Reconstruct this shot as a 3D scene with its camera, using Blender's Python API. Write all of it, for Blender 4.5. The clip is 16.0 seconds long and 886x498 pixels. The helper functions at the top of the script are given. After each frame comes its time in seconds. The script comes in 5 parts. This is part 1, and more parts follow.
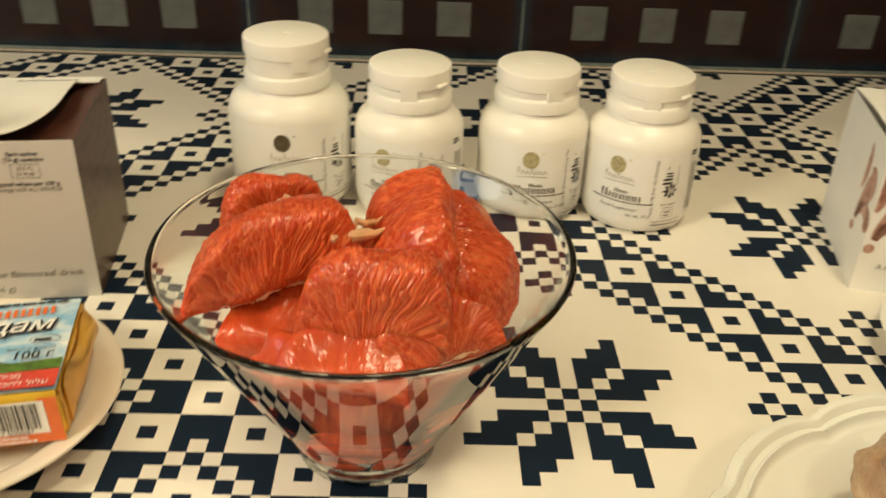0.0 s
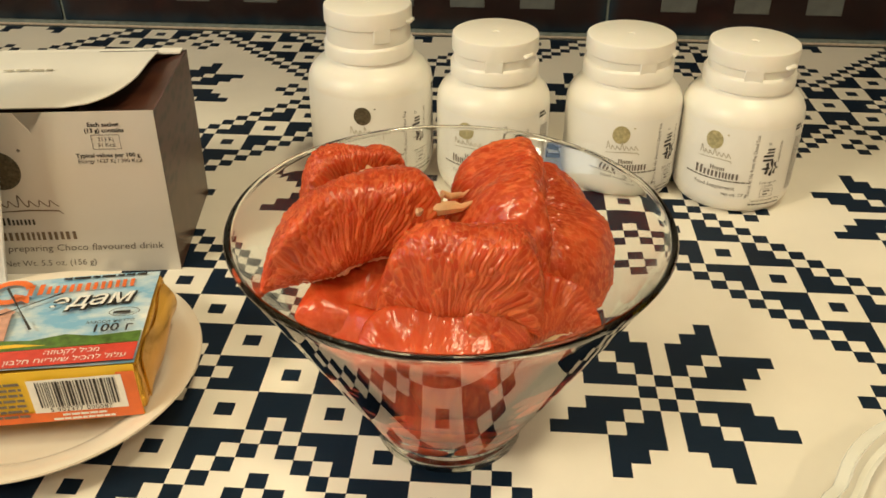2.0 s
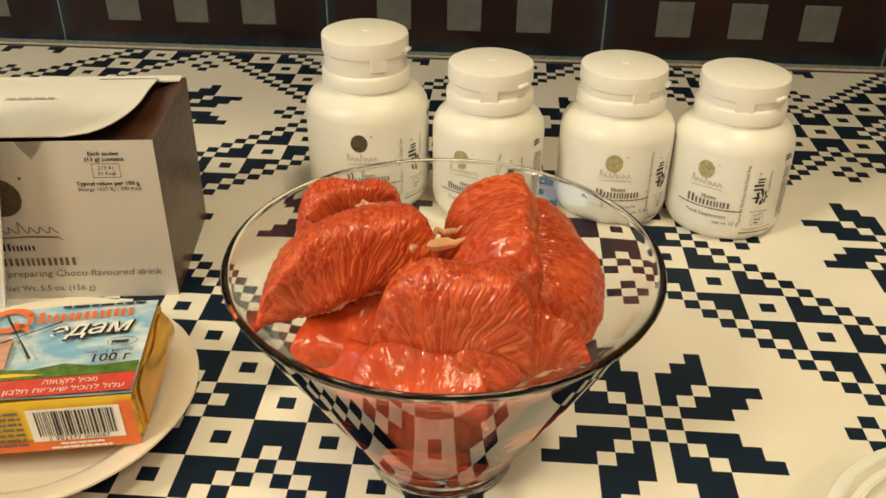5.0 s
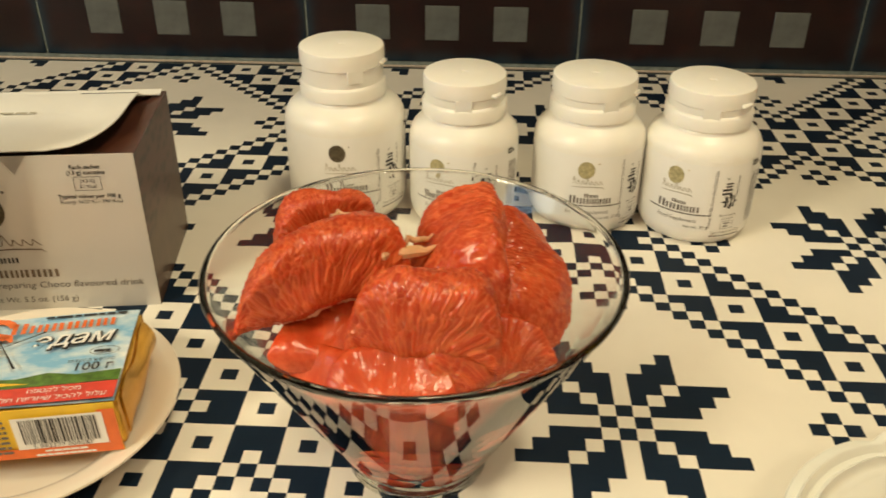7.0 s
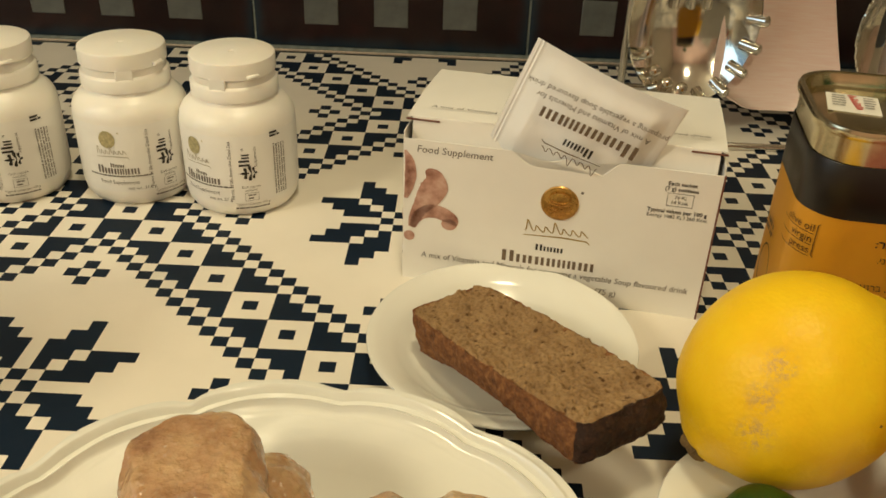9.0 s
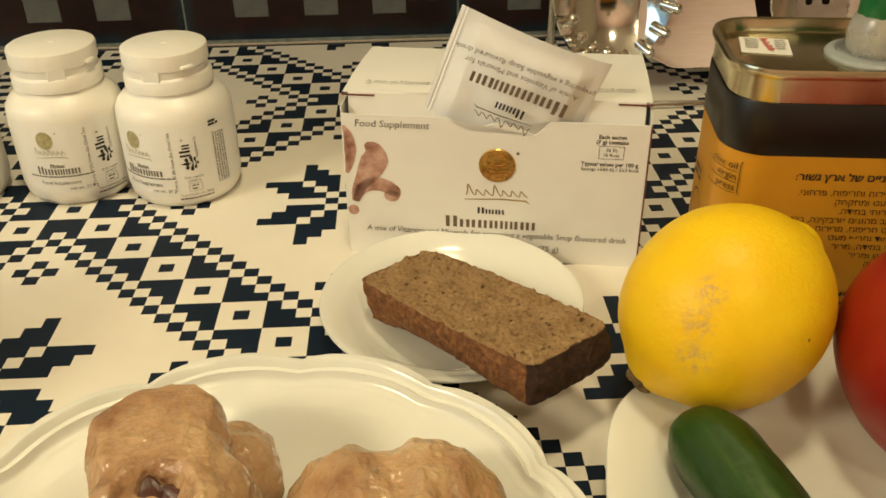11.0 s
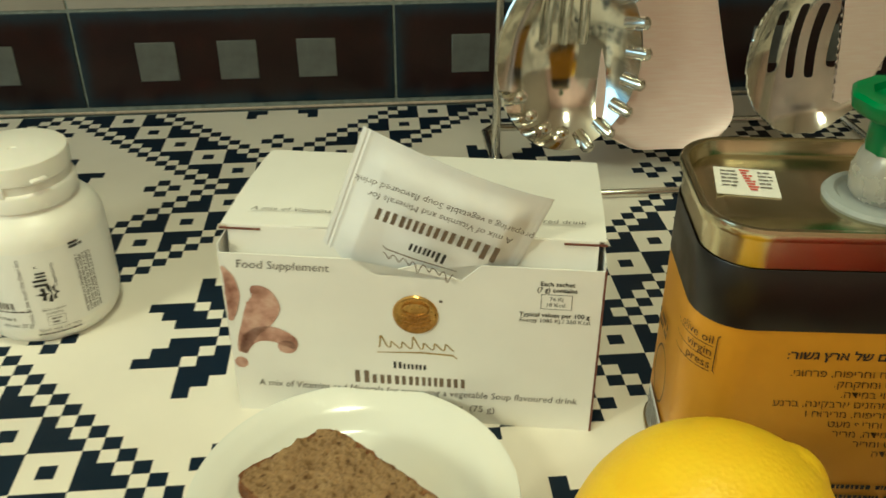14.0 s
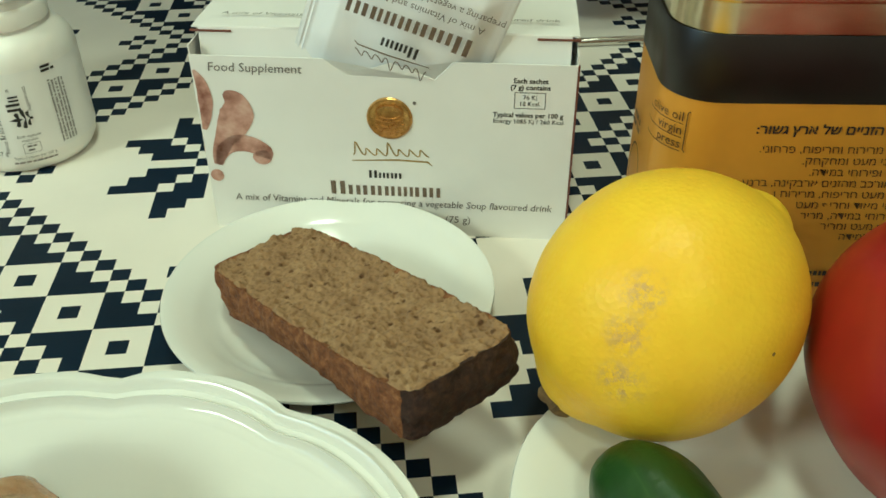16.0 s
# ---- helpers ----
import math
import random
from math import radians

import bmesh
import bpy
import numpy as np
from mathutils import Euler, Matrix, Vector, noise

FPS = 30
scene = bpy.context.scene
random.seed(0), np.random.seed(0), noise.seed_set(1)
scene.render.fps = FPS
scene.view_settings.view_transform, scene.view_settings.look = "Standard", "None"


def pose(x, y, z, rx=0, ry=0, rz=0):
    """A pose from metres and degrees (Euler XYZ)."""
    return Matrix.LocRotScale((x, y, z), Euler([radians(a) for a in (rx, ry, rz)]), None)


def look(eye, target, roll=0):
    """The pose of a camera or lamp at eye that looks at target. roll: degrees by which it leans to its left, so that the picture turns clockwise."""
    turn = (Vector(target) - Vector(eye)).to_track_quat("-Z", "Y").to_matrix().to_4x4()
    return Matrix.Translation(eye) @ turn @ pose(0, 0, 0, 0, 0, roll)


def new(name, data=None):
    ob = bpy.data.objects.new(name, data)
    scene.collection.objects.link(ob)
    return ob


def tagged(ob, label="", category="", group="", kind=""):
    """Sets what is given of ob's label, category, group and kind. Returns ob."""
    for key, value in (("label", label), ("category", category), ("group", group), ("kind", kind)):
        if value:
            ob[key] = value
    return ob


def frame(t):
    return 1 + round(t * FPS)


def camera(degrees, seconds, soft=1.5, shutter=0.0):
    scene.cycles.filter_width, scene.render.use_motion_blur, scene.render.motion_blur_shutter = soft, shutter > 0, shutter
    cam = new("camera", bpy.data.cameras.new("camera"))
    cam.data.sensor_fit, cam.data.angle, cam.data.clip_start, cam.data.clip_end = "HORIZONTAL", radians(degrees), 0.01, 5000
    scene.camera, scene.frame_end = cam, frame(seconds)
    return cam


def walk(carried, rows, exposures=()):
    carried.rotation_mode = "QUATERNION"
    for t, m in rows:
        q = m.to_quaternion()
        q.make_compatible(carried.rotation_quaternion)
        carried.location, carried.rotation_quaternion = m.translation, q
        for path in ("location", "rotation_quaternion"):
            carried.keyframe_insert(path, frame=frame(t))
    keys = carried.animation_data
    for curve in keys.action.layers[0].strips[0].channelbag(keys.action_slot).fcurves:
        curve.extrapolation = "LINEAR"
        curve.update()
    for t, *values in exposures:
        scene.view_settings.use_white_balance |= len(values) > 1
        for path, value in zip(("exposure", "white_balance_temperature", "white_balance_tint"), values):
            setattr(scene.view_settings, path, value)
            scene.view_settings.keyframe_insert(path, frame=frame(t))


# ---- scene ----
cam = camera(52.65, 16.0, 1.6, 0.4)
# seconds, eye x y z, pitch, roll, yaw
PATH = [
    (0.0, -0.0729, -0.3231, 0.2766, -30.84, 2.27, -1.61),
    (0.5, -0.0382, -0.3319, 0.2677, -31.16, 1.81, 6.75),
    (1.0, -0.0561, -0.3189, 0.2723, -31.91, 1.18, 6.67),
    (1.5, -0.0745, -0.3105, 0.2706, -32.17, 0.44, 4.99),
    (2.0, -0.0788, -0.3082, 0.2644, -32.09, 0.22, 3.80),
    (2.5, -0.0752, -0.3160, 0.2880, -31.56, 1.10, 2.70),
    (3.0, -0.0688, -0.3238, 0.2930, -31.17, 2.01, 2.21),
    (3.5, -0.0713, -0.3271, 0.2869, -31.19, 1.99, 2.67),
    (4.0, -0.0744, -0.3135, 0.2799, -31.41, 1.32, 3.19),
    (4.2, -0.0755, -0.3097, 0.2757, -31.45, 0.94, 3.33),
    (6.5, -0.0780, -0.3083, 0.2781, -31.32, 0.56, 3.73),
    (7.0, -0.0703, -0.3177, 0.2824, -31.08, 0.36, 2.74),
    (7.5, -0.0294, -0.3249, 0.2789, -30.99, 0.22, -1.30),
    (8.0, 0.0005, -0.3319, 0.2758, -31.56, 0.94, -7.34),
    (8.3, 0.0585, -0.3262, 0.2534, -31.79, 0.49, -5.91),
    (8.5, 0.1085, -0.3187, 0.2577, -31.56, 0.99, -4.70),
    (8.7, 0.1639, -0.3074, 0.2639, -31.39, 2.00, -2.25),
    (9.0, 0.2032, -0.3131, 0.2747, -31.33, 2.12, 0.95),
    (11.5, 0.2092, -0.3307, 0.2684, -31.73, -1.59, -3.38),
    (12.0, 0.2143, -0.3245, 0.2748, -31.67, -2.28, -3.37),
    (12.5, 0.2219, -0.3183, 0.2847, -31.40, -1.41, -3.43),
    (13.0, 0.2138, -0.2987, 0.2834, -32.01, -0.25, -3.45),
    (13.5, 0.2170, -0.2785, 0.2848, -32.08, -0.32, -3.71),
    (13.8, 0.2316, -0.2454, 0.2823, -30.95, -0.13, -4.34),
    (14.0, 0.2423, -0.2174, 0.2778, -31.13, -0.14, -4.57),
    (14.5, 0.2533, -0.1997, 0.2438, -32.24, -0.82, -4.79),
    (14.8, 0.2472, -0.2109, 0.2542, -33.04, -1.06, -5.00),
    (15.0, 0.2444, -0.2221, 0.2459, -33.06, -0.89, -5.09),
    (15.2, 0.2470, -0.2403, 0.2419, -34.05, -1.39, -4.53),
    (15.5, 0.2467, -0.2521, 0.2281, -34.73, -0.76, -5.38),
    (16.0, 0.2462, -0.2493, 0.2315, -35.24, -0.36, -5.26),
]
EXPOSURES = [(0.0, -0.37, 6000, 3), (7.5, -0.36, 6000, 3), (8.0, -0.30, 5980, 1), (8.5, -0.48, 6050, 2), (9.0, -0.56, 6120, 2), (11.5, -0.38, 6200, 1), (13.4, -0.40, 6080, 0), (14.0, -0.36, 5230, -16), (14.5, -0.30, 4700, -22), (15.5, -0.32, 4580, -20), (16.0, -0.34, 4500, -20)]
walk(cam, [(t, pose(x, y, z, 90 + pitch, 0, yaw) @ pose(0, 0, 0, 0, 0, roll)) for t, x, y, z, pitch, roll, yaw in PATH], EXPOSURES)

# ---------------------------------------------------------------- light
world = bpy.data.worlds.new("world")
scene.world = world
world.use_nodes = True
sky = world.node_tree.nodes.new("ShaderNodeTexSky")
sky.sky_type, sky.sun_disc = "NISHITA", False
sky.sun_elevation, sky.sun_rotation = radians(35), radians(90)
world.node_tree.links.new(sky.outputs[0], world.node_tree.nodes["Background"].inputs[0])
world.node_tree.nodes["Background"].inputs[1].default_value = 0.1


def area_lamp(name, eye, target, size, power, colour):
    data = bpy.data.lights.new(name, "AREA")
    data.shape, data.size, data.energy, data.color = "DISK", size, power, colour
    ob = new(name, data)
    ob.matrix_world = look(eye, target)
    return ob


area_lamp("ceiling_lamp", (0.24, -0.10, 1.42), (0.20, 0.02, 0.0), 0.20, 10.3, (1.0, 0.79, 0.48))
area_lamp("room_lamp", (-1.30, -0.95, 1.25), (0.1, 0.0, 0.0), 0.45, 27.0, (1.0, 0.79, 0.49))
# added fill lamp: brightens the front wall mirrored in the steel
area_lamp("fill_lamp", (0.45, -1.20, 1.50), (0.45, -1.20, 0.0), 0.16, 9.0, (1.0, 0.79, 0.50))
area_lamp("window_light", (-1.52, -0.55, 0.75), (0.0, 0.0, 0.05), 0.9, 4.5, (0.80, 0.90, 1.0))

# ---------------------------------------------------------------- materials
C = 0.008  # one cell of the cloth's print


class Mat:
    """A node material with a principled shader and small helpers."""

    def __init__(self, name, colour, rough=0.5, metal=0.0, **extra):
        self.mat = bpy.data.materials.new(name)
        self.mat.use_nodes = True
        self.nodes, self.links = self.mat.node_tree.nodes, self.mat.node_tree.links
        self.bsdf = self.nodes["Principled BSDF"]
        self.bsdf.inputs["Base Color"].default_value = (*colour, 1)
        self.bsdf.inputs["Roughness"].default_value = rough
        self.bsdf.inputs["Metallic"].default_value = metal
        for key, value in extra.items():
            self.bsdf.inputs[key.replace("_", " ")].default_value = value
        self.last_bump = None

    def add(self, kind, **values):
        node = self.nodes.new("ShaderNode" + kind)
        for key, value in values.items():
            node.inputs[key.replace("_", " ")].default_value = value
        return node

    def coords(self, scale=(1, 1, 1), uv=False):
        tex = self.add("TexCoord")
        mapping = self.add("Mapping")
        mapping.inputs["Scale"].default_value = scale
        self.links.new(tex.outputs["UV" if uv else "Object"], mapping.inputs["Vector"])
        return mapping.outputs["Vector"]

    def noise(self, scale, detail=4.0, rough=0.55, stretch=(1, 1, 1), uv=False):
        node = self.add("TexNoise", Scale=scale, Detail=detail, Roughness=rough)
        self.links.new(self.coords(stretch, uv), node.inputs["Vector"])
        return node.outputs["Fac"]

    def cells(self, scale, stretch=(1, 1, 1), uv=False, feature="F1"):
        node = self.add("TexVoronoi", Scale=scale)
        node.feature = feature
        self.links.new(self.coords(stretch, uv), node.inputs["Vector"])
        return node.outputs["Distance"]

    def ramp(self, source, stops):
        node = self.add("ValToRGB")
        while len(node.color_ramp.elements) < len(stops):
            node.color_ramp.elements.new(0.5)
        for element, (at, colour) in zip(node.color_ramp.elements, stops):
            element.position = at
            element.color = (*colour, 1) if len(colour) == 3 else colour
        self.links.new(source, node.inputs["Fac"])
        return node.outputs["Color"]

    def mix(self, factor, a, b, mode="MIX"):
        node = self.add("MixRGB")
        node.blend_type = mode
        for value, socket in ((factor, node.inputs[0]), (a, node.inputs[1]), (b, node.inputs[2])):
            if isinstance(value, (int, float)):
                socket.default_value = value
            elif isinstance(value, tuple):
                socket.default_value = (*value, 1)
            else:
                self.links.new(value, socket)
        return node.outputs[0]

    def colour(self, socket):
        self.links.new(socket, self.bsdf.inputs["Base Color"])
        return self

    def rough(self, source, low, high):
        node = self.add("MapRange")
        node.inputs["To Min"].default_value, node.inputs["To Max"].default_value = low, high
        self.links.new(source, node.inputs["Value"])
        self.links.new(node.outputs[0], self.bsdf.inputs["Roughness"])
        return self

    def bump(self, source, strength, distance=0.001):
        node = self.add("Bump", Strength=strength, Distance=distance)
        self.links.new(source, node.inputs["Height"])
        if self.last_bump:
            self.links.new(self.last_bump, node.inputs["Normal"])
        self.last_bump = node.outputs[0]
        self.links.new(self.last_bump, self.bsdf.inputs["Normal"])
        return self


def varied(name, colour, rough=0.5, amount=0.12, scale=60.0, metal=0.0, bump=0.0, bump_scale=600.0, **extra):
    """A surface of one colour with stains at one scale and grain at another."""
    m = Mat(name, colour, rough, metal, **extra)
    dark = tuple(c * (1 - amount) for c in colour)
    light = tuple(min(1, c * (1 + amount * 0.6)) for c in colour)
    m.colour(m.ramp(m.noise(scale), [(0.3, dark), (0.7, light)]))
    m.rough(m.noise(scale * 1.7), max(0.02, rough - 0.06), rough + 0.08)
    if bump:
        m.bump(m.noise(bump_scale, 3), bump, 0.0004)
    return m.mat


CLOTH_LIGHT = varied("cloth_cream", (0.80, 0.755, 0.665), 0.50, 0.05, 14, bump=0.12, bump_scale=900, Specular_IOR_Level=0.22)
CLOTH_DARK = varied("cloth_navy", (0.006, 0.015, 0.033), 0.50, 0.25, 14, bump=0.12, bump_scale=900, Specular_IOR_Level=0.16)
WHITE_PLASTIC = varied("white_plastic", (0.89, 0.865, 0.80), 0.34, 0.03, 40, bump=0.05, Subsurface_Weight=0.12, Subsurface_Radius=(0.004, 0.003, 0.002), Subsurface_Scale=1.0)
LABEL_PAPER = varied("label_paper", (0.87, 0.855, 0.81), 0.30, 0.03, 30)
CARTON = varied("white_carton", (0.88, 0.865, 0.82), 0.38, 0.035, 25, bump=0.08)
PEARL_CARTON = varied("pearl_grey_carton", (0.66, 0.63, 0.585), 0.34, 0.04, 12, metal=0.15, bump=0.08)
CARTON_EDGE = varied("carton_edge", (0.50, 0.42, 0.33), 0.8, 0.2, 300)
RUST_EDGE = varied("printed_brown_edge", (0.16, 0.055, 0.035), 0.5, 0.2, 200)
INK = varied("black_ink", (0.022, 0.02, 0.02), 0.45, 0.2, 300)
GREY_INK = varied("grey_ink", (0.16, 0.14, 0.125), 0.5, 0.2, 300)
FAINT_INK = varied("faint_bronze_ink", (0.50, 0.46, 0.37), 0.4, 0.2, 300)
TAUPE_INK = varied("taupe_ink", (0.17, 0.12, 0.08), 0.45, 0.2, 300)
WHITE_INK = varied("white_ink", (0.85, 0.84, 0.80), 0.45, 0.05, 300)
GOLD_FOIL = varied("gold_foil", (0.60, 0.36, 0.10), 0.28, 0.25, 500, metal=0.85, bump=0.35, bump_scale=900)
GOLD_INK = varied("gold_ink", (0.42, 0.29, 0.08), 0.35, 0.25, 400, metal=0.3)
PORCELAIN = varied("porcelain", (0.78, 0.78, 0.72), 0.17, 0.02, 20, Coat_Weight=0.4, Coat_Roughness=0.06)
CREAM_PORCELAIN = varied("cream_porcelain", (0.80, 0.72, 0.60), 0.14, 0.04, 20, Coat_Weight=0.3, Coat_Roughness=0.08)
GROUT = varied("pale_grout", (0.21, 0.24, 0.22), 0.8, 0.3, 200, bump=0.3)
GREY_INLAY = varied("grey_inlay", (0.110, 0.118, 0.112), 0.32, 0.2, 80, bump=0.12, bump_scale=150)
CREAM_TILE = varied("cream_tile", (0.36, 0.34, 0.30), 0.2, 0.08, 20)
PLASTER = varied("wall_paint", (0.34, 0.29, 0.22), 0.8, 0.08, 4, bump=0.2)
CEILING_PAINT = varied("ceiling_paint", (0.62, 0.58, 0.50), 0.9, 0.04, 4)
CABINET = varied("cabinet_paint", (0.70, 0.64, 0.50), 0.45, 0.05, 6)
WORKTOP = varied("worktop", (0.22, 0.17, 0.12), 0.5, 0.2, 20)
FLOOR_TILE = varied("floor_tile", (0.35, 0.29, 0.22), 0.5, 0.15, 6)
STEEL = varied("polished_steel", (0.80, 0.78, 0.71), 0.10, 0.1, 60, metal=1.0, bump=0.05, bump_scale=250)
WIRE_STEEL = varied("wire_steel", (0.70, 0.68, 0.63), 0.2, 0.1, 60, metal=1.0)
TIN_GOLD = varied("lacquered_tin", (0.62, 0.55, 0.36), 0.2, 0.15, 60, metal=1.0, bump=0.06, bump_scale=120)
TIN_LABEL = varied("amber_label", (0.66, 0.315, 0.018), 0.35, 0.10, 25, metal=0.25)
TIN_PRINT = varied("brown_black_ink", (0.055, 0.028, 0.006), 0.45, 0.3, 300)
TIN_BLACK = varied("black_label", (0.010, 0.008, 0.007), 0.35, 0.3, 60)
GREEN_PLASTIC = varied("green_plastic", (0.008, 0.16, 0.04), 0.35, 0.15, 80, Subsurface_Weight=0.1)
CLEAR_PLASTIC = varied("frosted_plastic", (0.80, 0.78, 0.70), 0.25, 0.08, 90, Transmission_Weight=0.55)
GREY_PLASTIC = varied("grey_plastic_ring", (0.42, 0.45, 0.45), 0.3, 0.1, 90, Transmission_Weight=0.25)
STICKER = varied("price_sticker", (0.80, 0.78, 0.72), 0.6, 0.05, 90)
RED_INK = varied("red_ink", (0.62, 0.06, 0.035), 0.45, 0.15, 200)
ORANGE_INK = varied("orange_ink", (0.80, 0.17, 0.03), 0.4, 0.15, 90)
YELLOW_INK = varied("yellow_print", (0.80, 0.52, 0.03), 0.35, 0.08, 60)
GREEN_INK = varied("green_print", (0.10, 0.19, 0.03), 0.4, 0.5, 260)
PINK_INK = varied("windmill_print", (0.62, 0.33, 0.24), 0.4, 0.25, 260)
CHEESE_FOIL = varied("gold_wrapper", (0.72, 0.40, 0.05), 0.22, 0.2, 70, metal=0.8, bump=0.8, bump_scale=140)
BROWN_CARTON = varied("brown_carton", (0.075, 0.027, 0.016), 0.3, 0.35, 60, bump=0.1)


def steel_pink_reflection():
    # pink reflection of the room is tinted into the steel's base colour
    m = Mat("brushed_pink_reflection_steel", (0.90, 0.74, 0.70), 0.3, 1.0)
    streak = m.noise(60, 5, 0.6, (1, 1, 14))
    m.colour(m.ramp(streak, [(0.25, (0.93, 0.77, 0.73)), (0.75, (0.99, 0.90, 0.87))]))
    m.rough(streak, 0.42, 0.62).bump(m.noise(220, 3, 0.5, (10, 1, 1)), 0.15, 0.0003)
    return m.mat


def glass(name, tint=(0.97, 0.99, 0.98)):
    m = Mat(name, tint, 0.0)
    m.bsdf.inputs["Transmission Weight"].default_value = 1.0
    m.bsdf.inputs["IOR"].default_value = 1.47
    m.rough(m.noise(30), 0.0, 0.02)
    return m.mat


def pulp():
    """Wet grapefruit flesh: the tint of each juice sac comes from u, the seam between sacs from v."""
    m = Mat("grapefruit_pulp", (0.60, 0.08, 0.03), 0.2)
    m.bsdf.inputs["Subsurface Weight"].default_value = 0.60
    m.bsdf.inputs["Subsurface Radius"].default_value = (0.010, 0.0016, 0.0008)
    m.bsdf.inputs["Subsurface Scale"].default_value = 0.5
    tex = m.add("TexCoord")
    sep = m.add("SeparateXYZ")
    m.links.new(tex.outputs["UV"], sep.inputs[0])
    sac = m.ramp(sep.outputs["X"], [(0.0, (0.45, 0.052, 0.013)), (0.55, (0.54, 0.076, 0.019)), (1.0, (0.68, 0.138, 0.038))])
    cloud = m.ramp(m.noise(45, 4), [(0.30, (0.80, 0.66, 0.60)), (0.55, (1, 1, 1)), (0.75, (1.0, 1.25, 1.25))])
    # pale membrane seams; glints along the sacs are mixed into this colour too
    seam = m.ramp(sep.outputs["Y"], [(0.0, (0.42, 0.42, 0.42)), (0.34, (0, 0, 0))])
    m.colour(m.mix(seam, m.mix(1.0, sac, cloud, "MULTIPLY"), (0.80, 0.22, 0.070)))
    m.rough(m.noise(160), 0.14, 0.32)
    m.bump(m.noise(420, 3), 0.32, 0.0007)
    return m.mat


def pith():
    return varied("pale_pith", (0.82, 0.42, 0.22), 0.4, 0.2, 150, bump=0.4, bump_scale=500, Subsurface_Weight=0.3)


def crumb():
    m = Mat("rye_crumb", (0.30, 0.185, 0.095), 0.9)
    pores = m.cells(620)
    holes = m.cells(200, (1.0, 0.8, 1))
    tone = m.ramp(m.noise(70, 5, 0.6), [(0.28, (0.200, 0.118, 0.050)), (0.50, (0.265, 0.163, 0.072)), (0.74, (0.345, 0.228, 0.108))])
    # pores and holes darkened: their shade is multiplied into the colour
    fine = m.ramp(pores, [(0.08, (0.72, 0.66, 0.58)), (0.40, (1, 1, 1)), (0.7, (1.12, 1.12, 1.1))])
    dark = m.ramp(holes, [(0.12, (0.36, 0.28, 0.20)), (0.23, (1, 1, 1))])
    m.colour(m.mix(1.0, m.mix(1.0, tone, fine, "MULTIPLY"), dark, "MULTIPLY"))
    m.bump(m.noise(700, 5, 0.75), 0.55, 0.0009)
    return m.mat


def crust(name, dark, middle, light):
    m = Mat(name, middle, 0.78)
    m.colour(m.ramp(m.noise(330, 6, 0.75), [(0.30, dark), (0.5, middle), (0.72, light)]))
    m.bump(m.noise(350, 6, 0.7), 0.9, 0.0016).bump(m.cells(420), 0.4, 0.0008)
    return m.mat


def lemon_skin():
    m = Mat("lemon_peel", (0.85, 0.58, 0.02), 0.42, Specular_IOR_Level=0.28)
    m.bsdf.inputs["Subsurface Weight"].default_value = 0.15
    m.bsdf.inputs["Subsurface Radius"].default_value = (0.006, 0.004, 0.001)
    base = m.ramp(m.noise(28, 3), [(0.3, (0.82, 0.49, 0.004)), (0.7, (0.88, 0.60, 0.010))])
    # a healed rub mark on one flank
    tex = m.add("TexCoord")
    near = None
    for centre, reach in (((-0.003, -0.020, 0.0345), 0.0075), ((-0.0143, -0.023, 0.0300), 0.0070), ((-0.0240, -0.0265, 0.0205), 0.0085)):
        away = m.add("VectorMath")
        away.operation = "DISTANCE"
        away.inputs[1].default_value = centre
        m.links.new(tex.outputs["Object"], away.inputs[0])
        mark = m.ramp(away.outputs["Value"], [(reach * 0.35, (1, 1, 1)), (reach, (0, 0, 0))])
        near = mark if near is None else m.mix(1.0, near, mark, "LIGHTEN")
    blotch = m.ramp(m.noise(300, 6, 0.75), [(0.44, (0, 0, 0)), (0.58, (1, 1, 1))])
    mask = m.mix(1.0, near, blotch, "MULTIPLY")
    m.colour(m.mix(mask, base, (0.58, 0.36, 0.11)))
    pores = m.cells(560)
    m.bump(pores, 0.22, 0.0005).bump(m.noise(90, 3), 0.2, 0.0012)
    return m.mat


def tomato_skin():
    m = Mat("tomato_skin", (0.42, 0.012, 0.008), 0.36)
    m.colour(m.ramp(m.noise(25, 3), [(0.3, (0.20, 0.006, 0.004)), (0.7, (0.33, 0.014, 0.007))]))
    m.bump(m.noise(60, 2), 0.1, 0.001)
    return m.mat


def cucumber_skin():
    m = Mat("cucumber_skin", (0.03, 0.09, 0.015), 0.38)
    m.colour(m.ramp(m.noise(90, 4, 0.55, (1, 1, 0.12)), [(0.3, (0.009, 0.028, 0.003)), (0.6, (0.020, 0.058, 0.006)), (0.82, (0.07, 0.12, 0.025))]))
    m.bump(m.noise(160, 3), 0.35, 0.0012)
    return m.mat


def chicken_skin():
    m = Mat("boiled_chicken", (0.58, 0.36, 0.22), 0.28)
    m.bsdf.inputs["Subsurface Weight"].default_value = 0.35
    m.bsdf.inputs["Subsurface Radius"].default_value = (0.008, 0.004, 0.002)
    tone = m.ramp(m.noise(38, 5, 0.6), [(0.27, (0.22, 0.105, 0.055)), (0.41, (0.40, 0.235, 0.125)), (0.57, (0.54, 0.36, 0.20)), (0.75, (0.74, 0.58, 0.38))])
    m.colour(tone)
    m.rough(m.noise(60), 0.10, 0.32)
    m.bump(m.noise(80, 4, 0.5), 0.9, 0.005).bump(m.cells(420), 0.35, 0.0008)
    return m.mat


